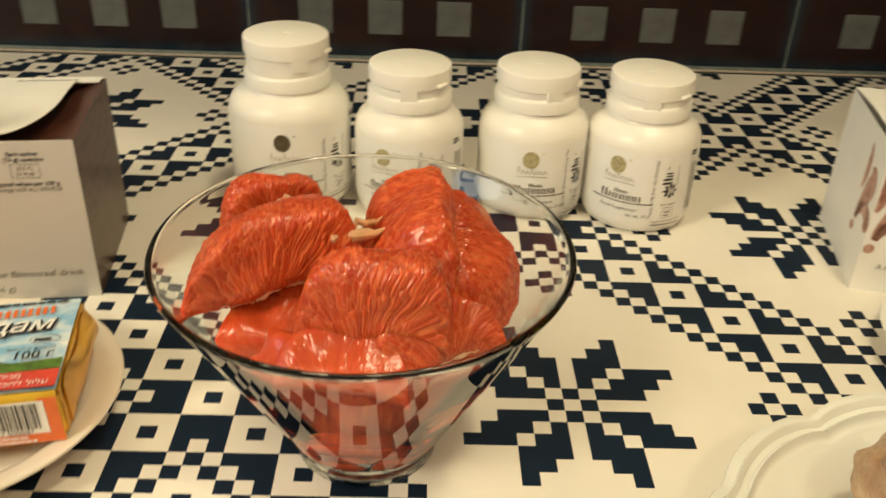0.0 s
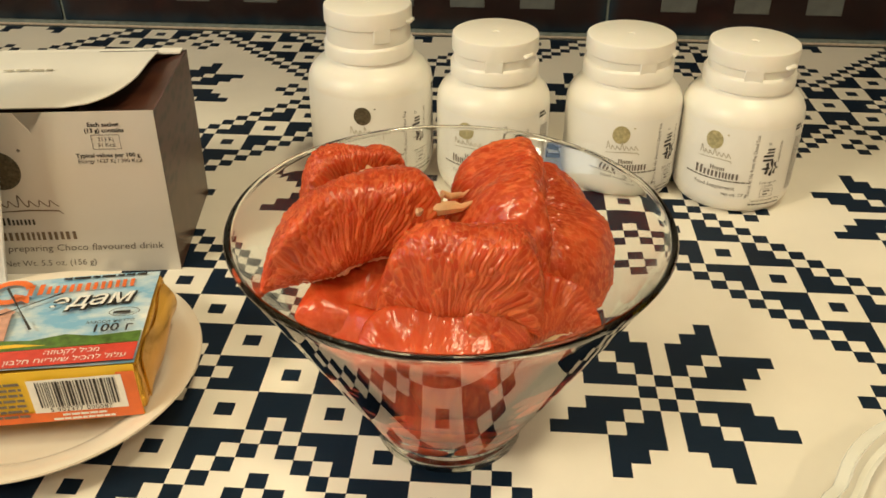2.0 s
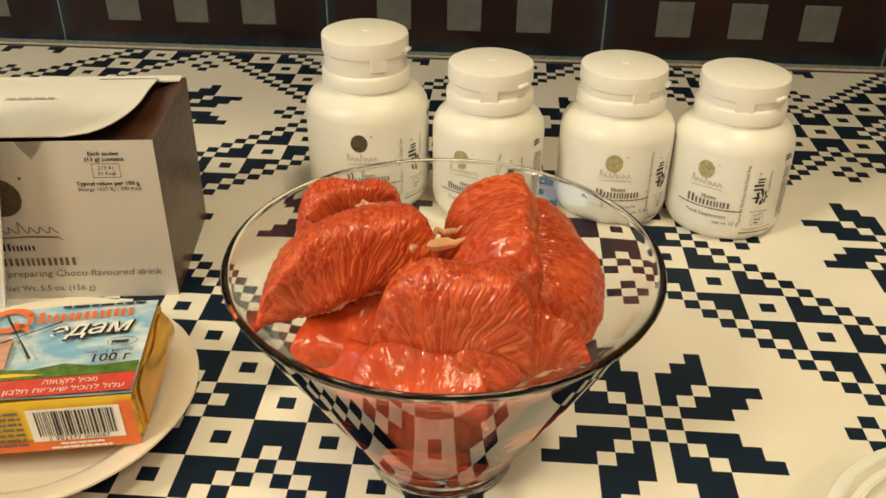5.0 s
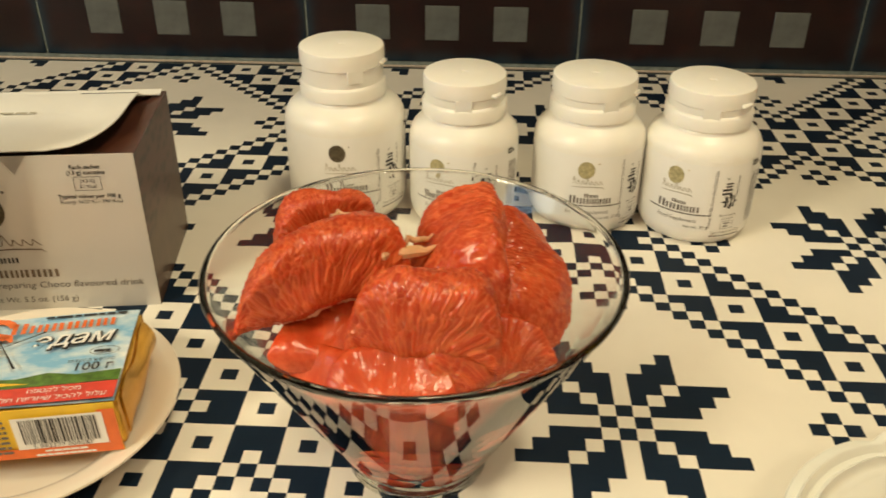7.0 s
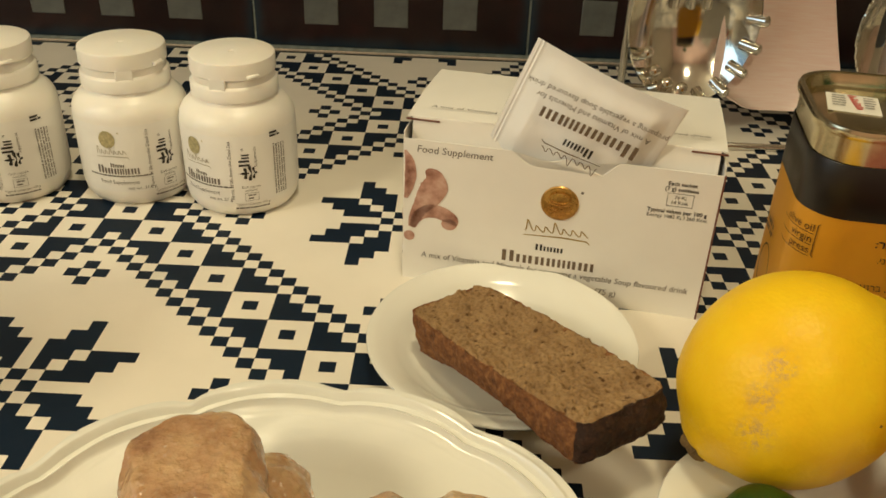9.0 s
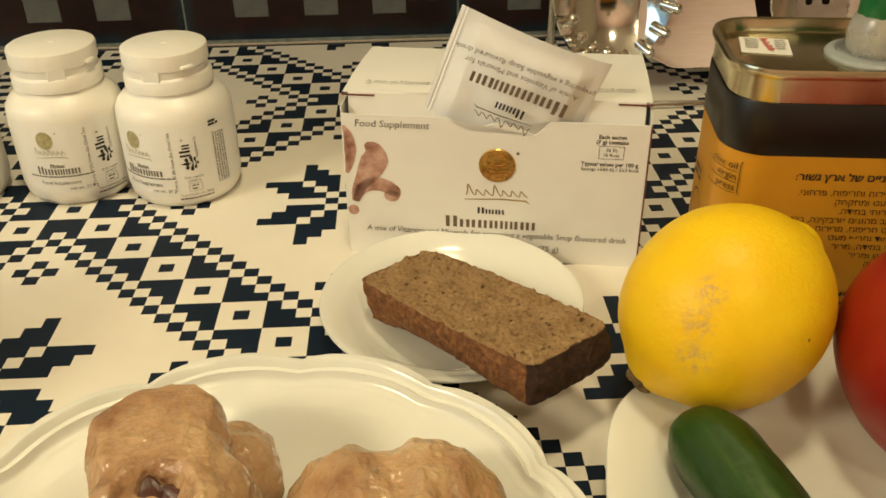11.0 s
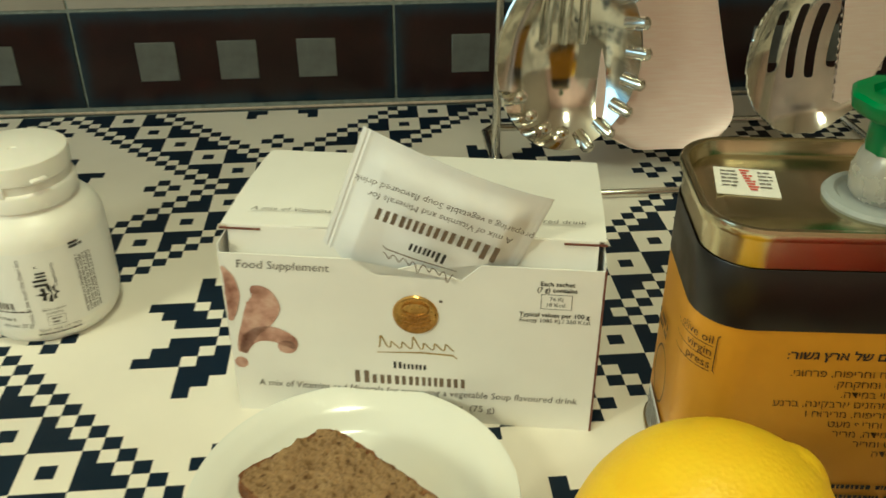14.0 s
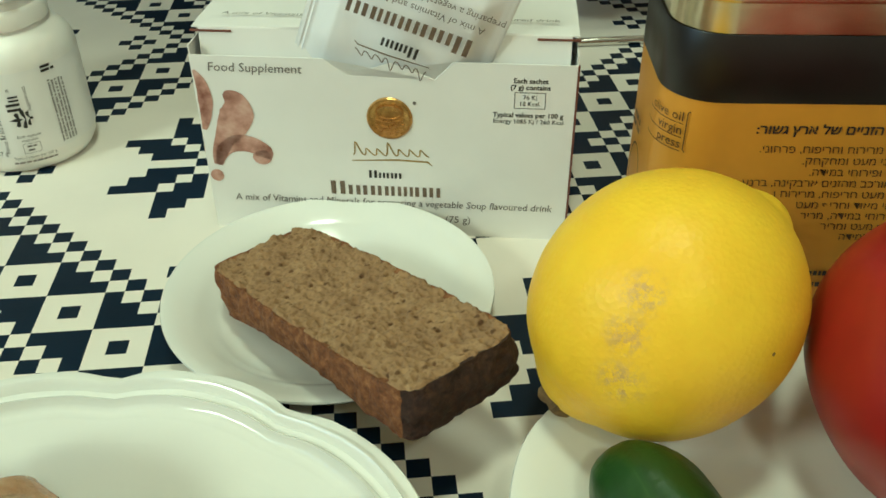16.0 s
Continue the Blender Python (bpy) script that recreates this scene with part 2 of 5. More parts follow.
def sky_print():
    m = Mat("sky_print", (0.30, 0.55, 0.75), 0.3)
    cloud = m.ramp(m.noise(55, 5, 0.6, (1, 2, 1)), [(0.38, (0.22, 0.46, 0.68)), (0.68, (0.80, 0.83, 0.80))])
    m.colour(cloud)
    return m.mat


def cocoa_print():
    m = Mat("cocoa_print", (0.10, 0.045, 0.03), 0.3)
    grain = m.cells(95, (1, 1, 2.2))
    high = m.add("TexCoord")
    sep = m.add("SeparateXYZ")
    m.links.new(high.outputs["Object"], sep.inputs[0])
    upper = m.ramp(sep.outputs["Z"], [(0.036, (0, 0, 0)), (0.044, (1, 1, 1))])
    beans = m.ramp(grain, [(0.15, (0.012, 0.004, 0.0035)), (0.6, (0.085, 0.033, 0.026))])
    powder = m.ramp(m.noise(70, 5), [(0.3, (0.060, 0.029, 0.016)), (0.7, (0.105, 0.056, 0.032))])
    m.colour(m.mix(upper, powder, beans))
    return m.mat


def leaf_print():
    m = Mat("rose_scroll_print", (0.45, 0.25, 0.18), 0.4)
    m.colour(m.ramp(m.noise(110, 4), [(0.30, (0.22, 0.085, 0.055)), (0.52, (0.52, 0.30, 0.23)), (0.75, (0.70, 0.50, 0.42))]))
    return m.mat


def maroon_tile():
    """Glazed maroon tile whose glaze runs to a dark blue along its edges."""
    m = Mat("maroon_tile", (0.015, 0.005, 0.006), 0.3, Specular_IOR_Level=0.35)
    body = m.ramp(m.noise(35, 5, 0.65), [(0.3, (0.0095, 0.0040, 0.0050)), (0.55, (0.016, 0.0050, 0.0052)), (0.75, (0.028, 0.0068, 0.0060))])
    tex, sep = m.add("TexCoord"), m.add("SeparateXYZ")
    m.links.new(tex.outputs["Object"], sep.inputs[0])
    gaps = []
    for axis, size in (("X", 0.2465), ("Z", 0.0765)):
        far = m.add("Math")
        far.operation = "SUBTRACT"
        far.inputs[0].default_value = size
        m.links.new(sep.outputs[axis], far.inputs[1])
        near = m.add("Math")
        near.operation = "MINIMUM"
        m.links.new(sep.outputs[axis], near.inputs[0])
        m.links.new(far.outputs[0], near.inputs[1])
        gaps.append(near.outputs[0])
    gap = m.add("Math")
    gap.operation = "MINIMUM"
    m.links.new(gaps[0], gap.inputs[0])
    m.links.new(gaps[1], gap.inputs[1])
    blur = m.add("Math")
    blur.operation = "MULTIPLY_ADD"
    blur.inputs[1].default_value = 0.012
    m.links.new(m.noise(60, 4), blur.inputs[0])
    m.links.new(gap.outputs[0], blur.inputs[2])
    edge = m.ramp(blur.outputs[0], [(0.007, (1, 1, 1)), (0.017, (0, 0, 0))])
    m.colour(m.mix(edge, body, (0.010, 0.024, 0.038)))
    m.rough(m.noise(50), 0.22, 0.42)
    m.bump(m.noise(110, 3), 0.14, 0.0005)
    return m.mat


def foil_white():
    m = Mat("satin_foil", (0.90, 0.90, 0.90), 0.26, 0.0)
    m.colour(m.ramp(m.noise(40, 3), [(0.3, (0.86, 0.87, 0.87)), (0.7, (0.93, 0.93, 0.93))]))
    m.bump(m.noise(60, 3, 0.5), 0.35, 0.002)
    return m.mat


# stands in for unseen pink surroundings that the utensils mirror
ROSE_REFLECTOR = varied("rose_reflector", (0.78, 0.57, 0.52), 0.8, 0.08, 4)
PINK_REFLECTION_STEEL, BOWL_GLASS, PULP, PITH = steel_pink_reflection(), glass("clear_glass"), pulp(), pith()
CRUST = crust("rye_crust", (0.070, 0.024, 0.007), (0.185, 0.070, 0.019), (0.36, 0.17, 0.055))
# darker end crust, with that face's shade put into its colour
SHADED_CRUST = crust("shaded_rye_crust", (0.012, 0.005, 0.003), (0.036, 0.014, 0.007), (0.085, 0.034, 0.014))
CRUMB, LEMON, TOMATO, CUCUMBER, CHICKEN = crumb(), lemon_skin(), tomato_skin(), cucumber_skin(), chicken_skin()
SKY_PRINT, COCOA, LEAF, FOIL, MAROON_TILE = sky_print(), cocoa_print(), leaf_print(), foil_white(), maroon_tile()
# coloured for the shade inside the chicken's hollow
DARK_SPOT = varied("hollow_shade", (0.075, 0.026, 0.018), 0.3, 0.4, 120, bump=0.5)
STEM = varied("dry_stem", (0.16, 0.10, 0.035), 0.8, 0.4, 400, bump=0.6)


# ---------------------------------------------------------------- building helpers
def thing(name, m, label, category, group="", kind=""):
    ob = new(name)
    ob.empty_display_size = 0.02
    ob.matrix_world = m
    return tagged(ob, label, category, group, kind)


def mesh_of(name, bm, material, smooth=True):
    data = bpy.data.meshes.new(name)
    bm.normal_update()
    bm.to_mesh(data)
    bm.free()
    for mat in (material if isinstance(material, (list, tuple)) else [material]):
        data.materials.append(mat)
    if smooth:
        data.polygons.foreach_set("use_smooth", [True] * len(data.polygons))
        data.set_sharp_from_angle(angle=radians(40))
    return data


def part(name, bm, material, parent, label="", smooth=True, at=None):
    ob = new(name, mesh_of(name, bm, material, smooth))
    ob.parent = parent
    if at is not None:
        ob.matrix_local = at
    return tagged(ob, label)


def lathe(profile, segments=64, wave=None):
    """A turned form from (radius, height) pairs. wave(angle, radius, height) may move each point."""
    bm = bmesh.new()
    rings = []
    for r, z in profile:
        if r < 1e-6:
            rings.append([bm.verts.new((0, 0, z))])
            continue
        ring = []
        for i in range(segments):
            a = 2 * math.pi * i / segments
            rr, zz = wave(a, r, z) if wave else (r, z)
            ring.append(bm.verts.new((rr * math.cos(a), rr * math.sin(a), zz)))
        rings.append(ring)
    for low, high in zip(rings, rings[1:]):
        for i in range(segments):
            j = (i + 1) % segments
            if len(low) == 1 and len(high) > 1:
                bm.faces.new((low[0], high[j], high[i]))
            elif len(high) == 1 and len(low) > 1:
                bm.faces.new((low[i], low[j], high[0]))
            elif len(low) > 1:
                bm.faces.new((low[i], low[j], high[j], high[i]))
    bmesh.ops.recalc_face_normals(bm, faces=bm.faces)
    return bm


def box(x0, y0, z0, x1, y1, z1, bevel=0.0, steps=2):
    bm = bmesh.new()
    bmesh.ops.create_cube(bm, size=1.0, matrix=Matrix.Translation(((x0 + x1) / 2, (y0 + y1) / 2, (z0 + z1) / 2)) @ Matrix.Diagonal((x1 - x0, y1 - y0, z1 - z0, 1)))
    if bevel:
        bmesh.ops.bevel(bm, geom=bm.edges[:], offset=bevel, segments=steps, affect="EDGES", profile=0.6)
    return bm


def prism(outline, z0, z1, bevel=0.0):
    """An upright prism over a closed outline."""
    bm = bmesh.new()
    low = [bm.verts.new((x, y, z0)) for x, y in outline]
    high = [bm.verts.new((x, y, z1)) for x, y in outline]
    n = len(outline)
    bm.faces.new(low[::-1])
    bm.faces.new(high)
    for i in range(n):
        bm.faces.new((low[i], low[(i + 1) % n], high[(i + 1) % n], high[i]))
    if bevel:
        edges = [e for e in bm.edges if abs(e.verts[0].co.z - e.verts[1].co.z) < 1e-6]
        bmesh.ops.bevel(bm, geom=edges, offset=bevel, segments=2, affect="EDGES")
    bmesh.ops.recalc_face_normals(bm, faces=bm.faces)
    return bm


def tube(points, radius, sides=8, closed=False):
    """A round bar along a line of points; radius may be a number or a function of the share of the way."""
    bm = bmesh.new()
    pts = [Vector(p) for p in points]
    rings, up = [], Vector((0.13, 0.31, 0.94))
    for i, p in enumerate(pts):
        a = pts[i - 1] if i else (pts[-1] if closed else p)
        b = pts[(i + 1) % len(pts)] if i + 1 < len(pts) or closed else p
        along = (b - a).normalized()
        side = along.cross(up).normalized()
        top = side.cross(along)
        r = radius(i / (len(pts) - 1)) if callable(radius) else radius
        rings.append([bm.verts.new(p + r * (math.cos(2 * math.pi * k / sides) * side + math.sin(2 * math.pi * k / sides) * top)) for k in range(sides)])
    pairs = list(zip(rings, rings[1:] + rings[:1])) if closed else list(zip(rings, rings[1:]))
    for low, high in pairs:
        for k in range(sides):
            bm.faces.new((low[k], low[(k + 1) % sides], high[(k + 1) % sides], high[k]))
    if not closed:
        bm.faces.new(rings[0][::-1])
        bm.faces.new(rings[-1])
    bmesh.ops.recalc_face_normals(bm, faces=bm.faces)
    return bm


def sheet(nu, nv, place, thickness=0.0, uv=False):
    """A grid surface: place(u, v) with u and v from 0 to 1."""
    bm = bmesh.new()
    grid = [[bm.verts.new(place(i / nu, j / nv)) for j in range(nv + 1)] for i in range(nu + 1)]
    for i in range(nu):
        for j in range(nv):
            bm.faces.new((grid[i][j], grid[i + 1][j], grid[i + 1][j + 1], grid[i][j + 1]))
    bm.normal_update()
    if thickness:
        bmesh.ops.solidify(bm, geom=bm.faces[:], thickness=thickness)
    return bm


def merge(bm, other, m=None):
    """Adds the faces of other to bm."""
    data = bpy.data.meshes.new("scratch")
    other.to_mesh(data)
    other.free()
    if m is not None:
        data.transform(m)
    bm.from_mesh(data)
    bpy.data.meshes.remove(data)
    return bm


def letters(text, size, align="LEFT", spacing=1.0, bold=0.0, shear=0.0):
    """The outline of a line of writing as a flat bmesh in x and y."""
    data = bpy.data.curves.new("writing", "FONT")
    data.body, data.size, data.align_x, data.space_character = text, size, align, spacing
    data.offset, data.shear, data.resolution_u = bold, shear, 2
    ob = bpy.data.objects.new("writing", data)
    scene.collection.objects.link(ob)
    made = bpy.data.meshes.new_from_object(ob)
    bm = bmesh.new()
    bm.from_mesh(made)
    bpy.data.objects.remove(ob)
    bpy.data.curves.remove(data)
    bpy.data.meshes.remove(made)
    return bm


def spread(bm, width):
    """Stretches a line of writing to a given width."""
    xs = [v.co.x for v in bm.verts]
    k = width / max(1e-6, max(xs) - min(xs))
    for v in bm.verts:
        v.co.x *= k
    return bm


def bars(rows, height, seed=1, gap=0.35, wide=(1.6, 4.5)):
    """Writing too small to read: rows of (x0, x1, y) as broken bars."""
    rng = random.Random(seed)
    bm = bmesh.new()
    for x0, x1, y in rows:
        x = x0
        while x < x1 - height:
            w = min(x1 - x, height * rng.uniform(*wide))
            bm.faces.new([bm.verts.new((a, b, 0)) for a, b in ((x, y), (x + w, y), (x + w, y + height), (x, y + height))])
            x += w + height * gap * 1.6 + (height * 0.7 if wide[1] < 1 and rng.random() < 0.2 else 0)
    return bm


def flat(points):
    bm = bmesh.new()
    bm.faces.new([bm.verts.new((x, y, 0)) for x, y in points])
    bm.normal_update()
    bmesh.ops.triangulate(bm, faces=bm.faces[:])
    return bm


def disc(x, y, rx, ry, n=32):
    return flat([(x + rx * math.cos(2 * math.pi * i / n), y + ry * math.sin(2 * math.pi * i / n)) for i in range(n)])


def moved(bm, m):
    bmesh.ops.transform(bm, matrix=m, verts=bm.verts[:])
    return bm


def shifted(bm, x, y, turn=0.0):
    return moved(bm, pose(x, y, 0, 0, 0, turn))


def ribbon(points, width):
    """A flat stroke along points, width as number or list."""
    bm = bmesh.new()
    pts = [Vector((*p, 0)) for p in points]
    left, right = [], []
    for i, p in enumerate(pts):
        d = (pts[min(i + 1, len(pts) - 1)] - pts[max(i - 1, 0)]).normalized()
        n = Vector((-d.y, d.x, 0))
        w = (width[i] if isinstance(width, list) else width) / 2
        left.append(bm.verts.new(p + n * w))
        right.append(bm.verts.new(p - n * w))
    for i in range(len(pts) - 1):
        bm.faces.new((right[i], right[i + 1], left[i + 1], left[i]))
    return bm


SMALL_PRINT = ("product_word", "product_name", "brand_word", "barcode", "brand_stroke", "red_band_writing", "small_print", "sticker_writing", "sticker_mark", "small_writing", "back_writing", "ingredient_print", "foot_writing", "foot_print", "corner_writing", "side_print", "top_line", "lid_writing", "stamp", "writing", "facts_panel", "facts_print")


def inked(ob, name, label):
    """Print whose strokes are too small to pick apart stays one piece."""
    return tagged(ob, label, kind="stuff") if name in SMALL_PRINT else ob


def printed(name, bm, material, parent, face, lift=0.00025, label=""):
    """Lays a flat design on a face: face is the pose of the face's own x, y and outward z."""
    moved(bm, face @ Matrix.Translation((0, 0, lift)))
    return inked(part(name, bm, material, parent, label, smooth=False), name, label)


def wrapped(name, bm, material, parent, radius, angle0, z0, lift=0.0003, label=""):
    """Lays a flat design round an upright cylinder; angle0 counts from -y towards +x, in degrees."""
    bmesh.ops.triangulate(bm, faces=bm.faces[:])
    for _ in range(3):
        long_edges = [e for e in bm.edges if abs(e.verts[0].co.x - e.verts[1].co.x) > radius * 0.12]
        if not long_edges:
            break
        bmesh.ops.subdivide_edges(bm, edges=long_edges, cuts=1)
        bmesh.ops.triangulate(bm, faces=bm.faces[:])
    for v in bm.verts:
        a = radians(angle0) + v.co.x / radius
        v.co = Vector(((radius + lift) * math.sin(a), -(radius + lift) * math.cos(a), z0 + v.co.y))
    return inked(part(name, bm, material, parent, label, smooth=False), name, label)


# ---------------------------------------------------------------- room
LEFT, RIGHT, BACK, FRONT, FLOOR, TOP = -1.6, 1.7, 0.475, -1.80, -0.9, 1.55


def setting(name, bm, material, label, category):
    ob = new(name, mesh_of(name, bm, material, False))
    return tagged(ob, label, category, kind="structure")


setting("floor", box(LEFT - 0.1, FRONT - 0.1, FLOOR - 0.1, RIGHT + 0.1, BACK + 0.12, FLOOR), FLOOR_TILE, "brown kitchen floor under the worktop", "floor")
setting("ceiling", box(LEFT - 0.1, FRONT - 0.1, TOP, RIGHT + 0.1, BACK + 0.12, TOP + 0.1), CEILING_PAINT, "plain off-white painted kitchen ceiling", "ceiling")
setting("wall_right", box(RIGHT, FRONT, FLOOR, RIGHT + 0.1, BACK, TOP), PLASTER, "plain cream painted kitchen side wall", "wall")
# unseen wall, coloured rose and set close to reflect pink in the steel
setting("wall_front", box(LEFT, FRONT - 0.1, FLOOR, RIGHT, FRONT, TOP), ROSE_REFLECTOR, "unseen plain kitchen wall, coloured rose to reflect in the steel", "wall")
left = box(LEFT - 0.1, FRONT, FLOOR, LEFT, -1.1, TOP)
merge(left, box(LEFT - 0.1, 0.0, FLOOR, LEFT, BACK, TOP))
merge(left, box(LEFT - 0.1, -1.1, FLOOR, LEFT, 0.0, 0.2))
merge(left, box(LEFT - 0.1, -1.1, 1.3, LEFT, 0.0, TOP))
setting("wall_left", left, PLASTER, "plain cream painted wall with a window opening", "wall")
wall_back = setting("wall_back", box(LEFT - 0.1, BACK + 0.0012, FLOOR, RIGHT + 0.1, BACK + 0.12, TOP), GROUT, "tiled kitchen splashback with a dark decorated border", "wall")
# unseen cupboard, added to shade the back of the cloth
setting("unseen_cabinet", box(LEFT, 0.155, 0.52, RIGHT, BACK, 1.30, 0.003), CABINET, "unseen plain cream cupboard over the worktop, added to shade its back", "cabinet")
setting("worktop", box(LEFT, -0.62, -0.045, RIGHT, BACK + 0.001, -0.0045, 0.003), WORKTOP, "brown kitchen worktop under a printed cloth", "worktop")
setting("base_cabinet_front", box(LEFT, -0.56, FLOOR, RIGHT, -0.54, -0.045), WORKTOP, "brown cabinet front under the worktop", "cabinet")
setting("trim", tube([(LEFT, BACK, 0.0), (0, BACK, 0.0), (RIGHT, BACK, 0.0)], 0.0012, 8), CARTON_EDGE, "pale sealant bead along the foot of the tiled wall", "trim")


# ---------------------------------------------------------------- printed cloth
def dark_cell(i, j):
    """The cross-stitch print: an eight-pointed star in each diamond, diamonds divided by chequered bands."""
    x, y = (i + 21) % 42 - 21, (j + 21) % 42 - 21
    if abs(x) + abs(y) > 21:
        x, y = x - math.copysign(21, x), y - math.copysign(21, y)
    a, b = int(abs(x)), int(abs(y))
    p, q, n = min(a, b), max(a, b), a + b
    if q <= 6:
        return q == 1 if p == 0 else (p <= 3 and p + 1 <= q <= p + 3)
    if n < 16:
        return (abs(q - 12) + p) == 1
    if n in (16, 17):
        return n == 16
    if round(a / 3) + round(b / 3) == 7:
        return a % 3 == 0 and b % 3 == 0
    return True


def printed_cloth():
    bm = bmesh.new()
    i0, i1, j0, j1 = -120, 160, -76, 59
    xs = [(i - 0.5) * C for i in range(i0, i1 + 1)]
    ys = [min((j - 0.5) * C, BACK - 0.001) for j in range(j0, j1 + 1)]
    verts = [[bm.verts.new((x, y, 0.0)) for y in ys] for x in xs]
    for i in range(len(xs) - 1):
        for j in range(len(ys) - 1):
            f = bm.faces.new((verts[i][j], verts[i + 1][j], verts[i + 1][j + 1], verts[i][j + 1]))
            f.material_index = 1 if dark_cell(i0 + i, j0 + j) else 0
    ob = new("tablecloth", mesh_of("tablecloth", bm, [CLOTH_LIGHT, CLOTH_DARK], False))
    solid = ob.modifiers.new("thickness", "SOLIDIFY")
    solid.thickness, solid.offset = 0.004, -1
    return tagged(ob, "cream wipe-clean tablecloth printed with navy cross-stitch stars", "tablecloth")


printed_cloth()


# ---------------------------------------------------------------- bottles
def scroll_mark(size):
    """A small fleur mark of curled strokes."""
    bm = bmesh.new()
    for side in (-1, 1):
        for reach, lift, w in ((0.30, 0.10, 0.15), (0.42, -0.16, 0.14), (0.30, -0.36, 0.10)):
            pts = [(side * reach * size * math.sin(t * 1.9), size * (lift + 0.30 * t - 0.22 * t * t)) for t in [k / 8 for k in range(9)]]
            merge(bm, ribbon(pts, [w * size * (0.25 + math.sin(math.pi * k / 9)) for k in range(9)]))
            merge(bm, disc(pts[-1][0], pts[-1][1], 0.075 * size, 0.075 * size, 10))
    merge(bm, flat([(0, 0.55 * size), (0.10 * size, 0.2 * size), (0, -0.05 * size), (-0.10 * size, 0.2 * size)]))
    merge(bm, disc(0, -0.42 * size, 0.07 * size, 0.07 * size, 10))
    return bm


def signature(width, size):
    """A handwritten name reduced to one running scribble over an underline."""
    bm = bmesh.new()
    line = []
    for k in range(61):
        s = k / 60
        tall = size * (0.95 if s < 0.14 or 0.42 < s < 0.56 else 0.5)
        line.append((width * (s - 0.5) + 0.022 * width * math.sin(s * 44 + 1.2), tall * (0.5 - 0.5 * math.cos(s * 44))))
    merge(bm, ribbon(line, size * 0.085))
    merge(bm, ribbon([(-0.5 * width, -0.42 * size), (0.1 * width, -0.28 * size), (0.5 * width, -0.36 * size), (0.56 * width, -0.62 * size)], [size * 0.06, size * 0.12, size * 0.12, size * 0.05]))
    return bm


def word_blocks(width, height, n, seed=0):
    """A brand word reduced to plain upright bars, a close pair for each letter, the first pair taller."""
    rng = random.Random(seed)
    bm = bmesh.new()
    shares = [1.3] + [rng.uniform(0.85, 1.15) for _ in range(n - 1)]
    unit = width / sum(shares)
    x = -width / 2
    for k, share in enumerate(shares):
        h, w = height * (1.0 if k == 0 else 0.72), 0.80 * share * unit
        bar = 0.34 * w
        for x0 in (x, x + w - bar):
            merge(bm, flat([(x0, 0), (x0 + bar, 0), (x0 + bar, h), (x0, h)]))
        x += share * unit
    return bm


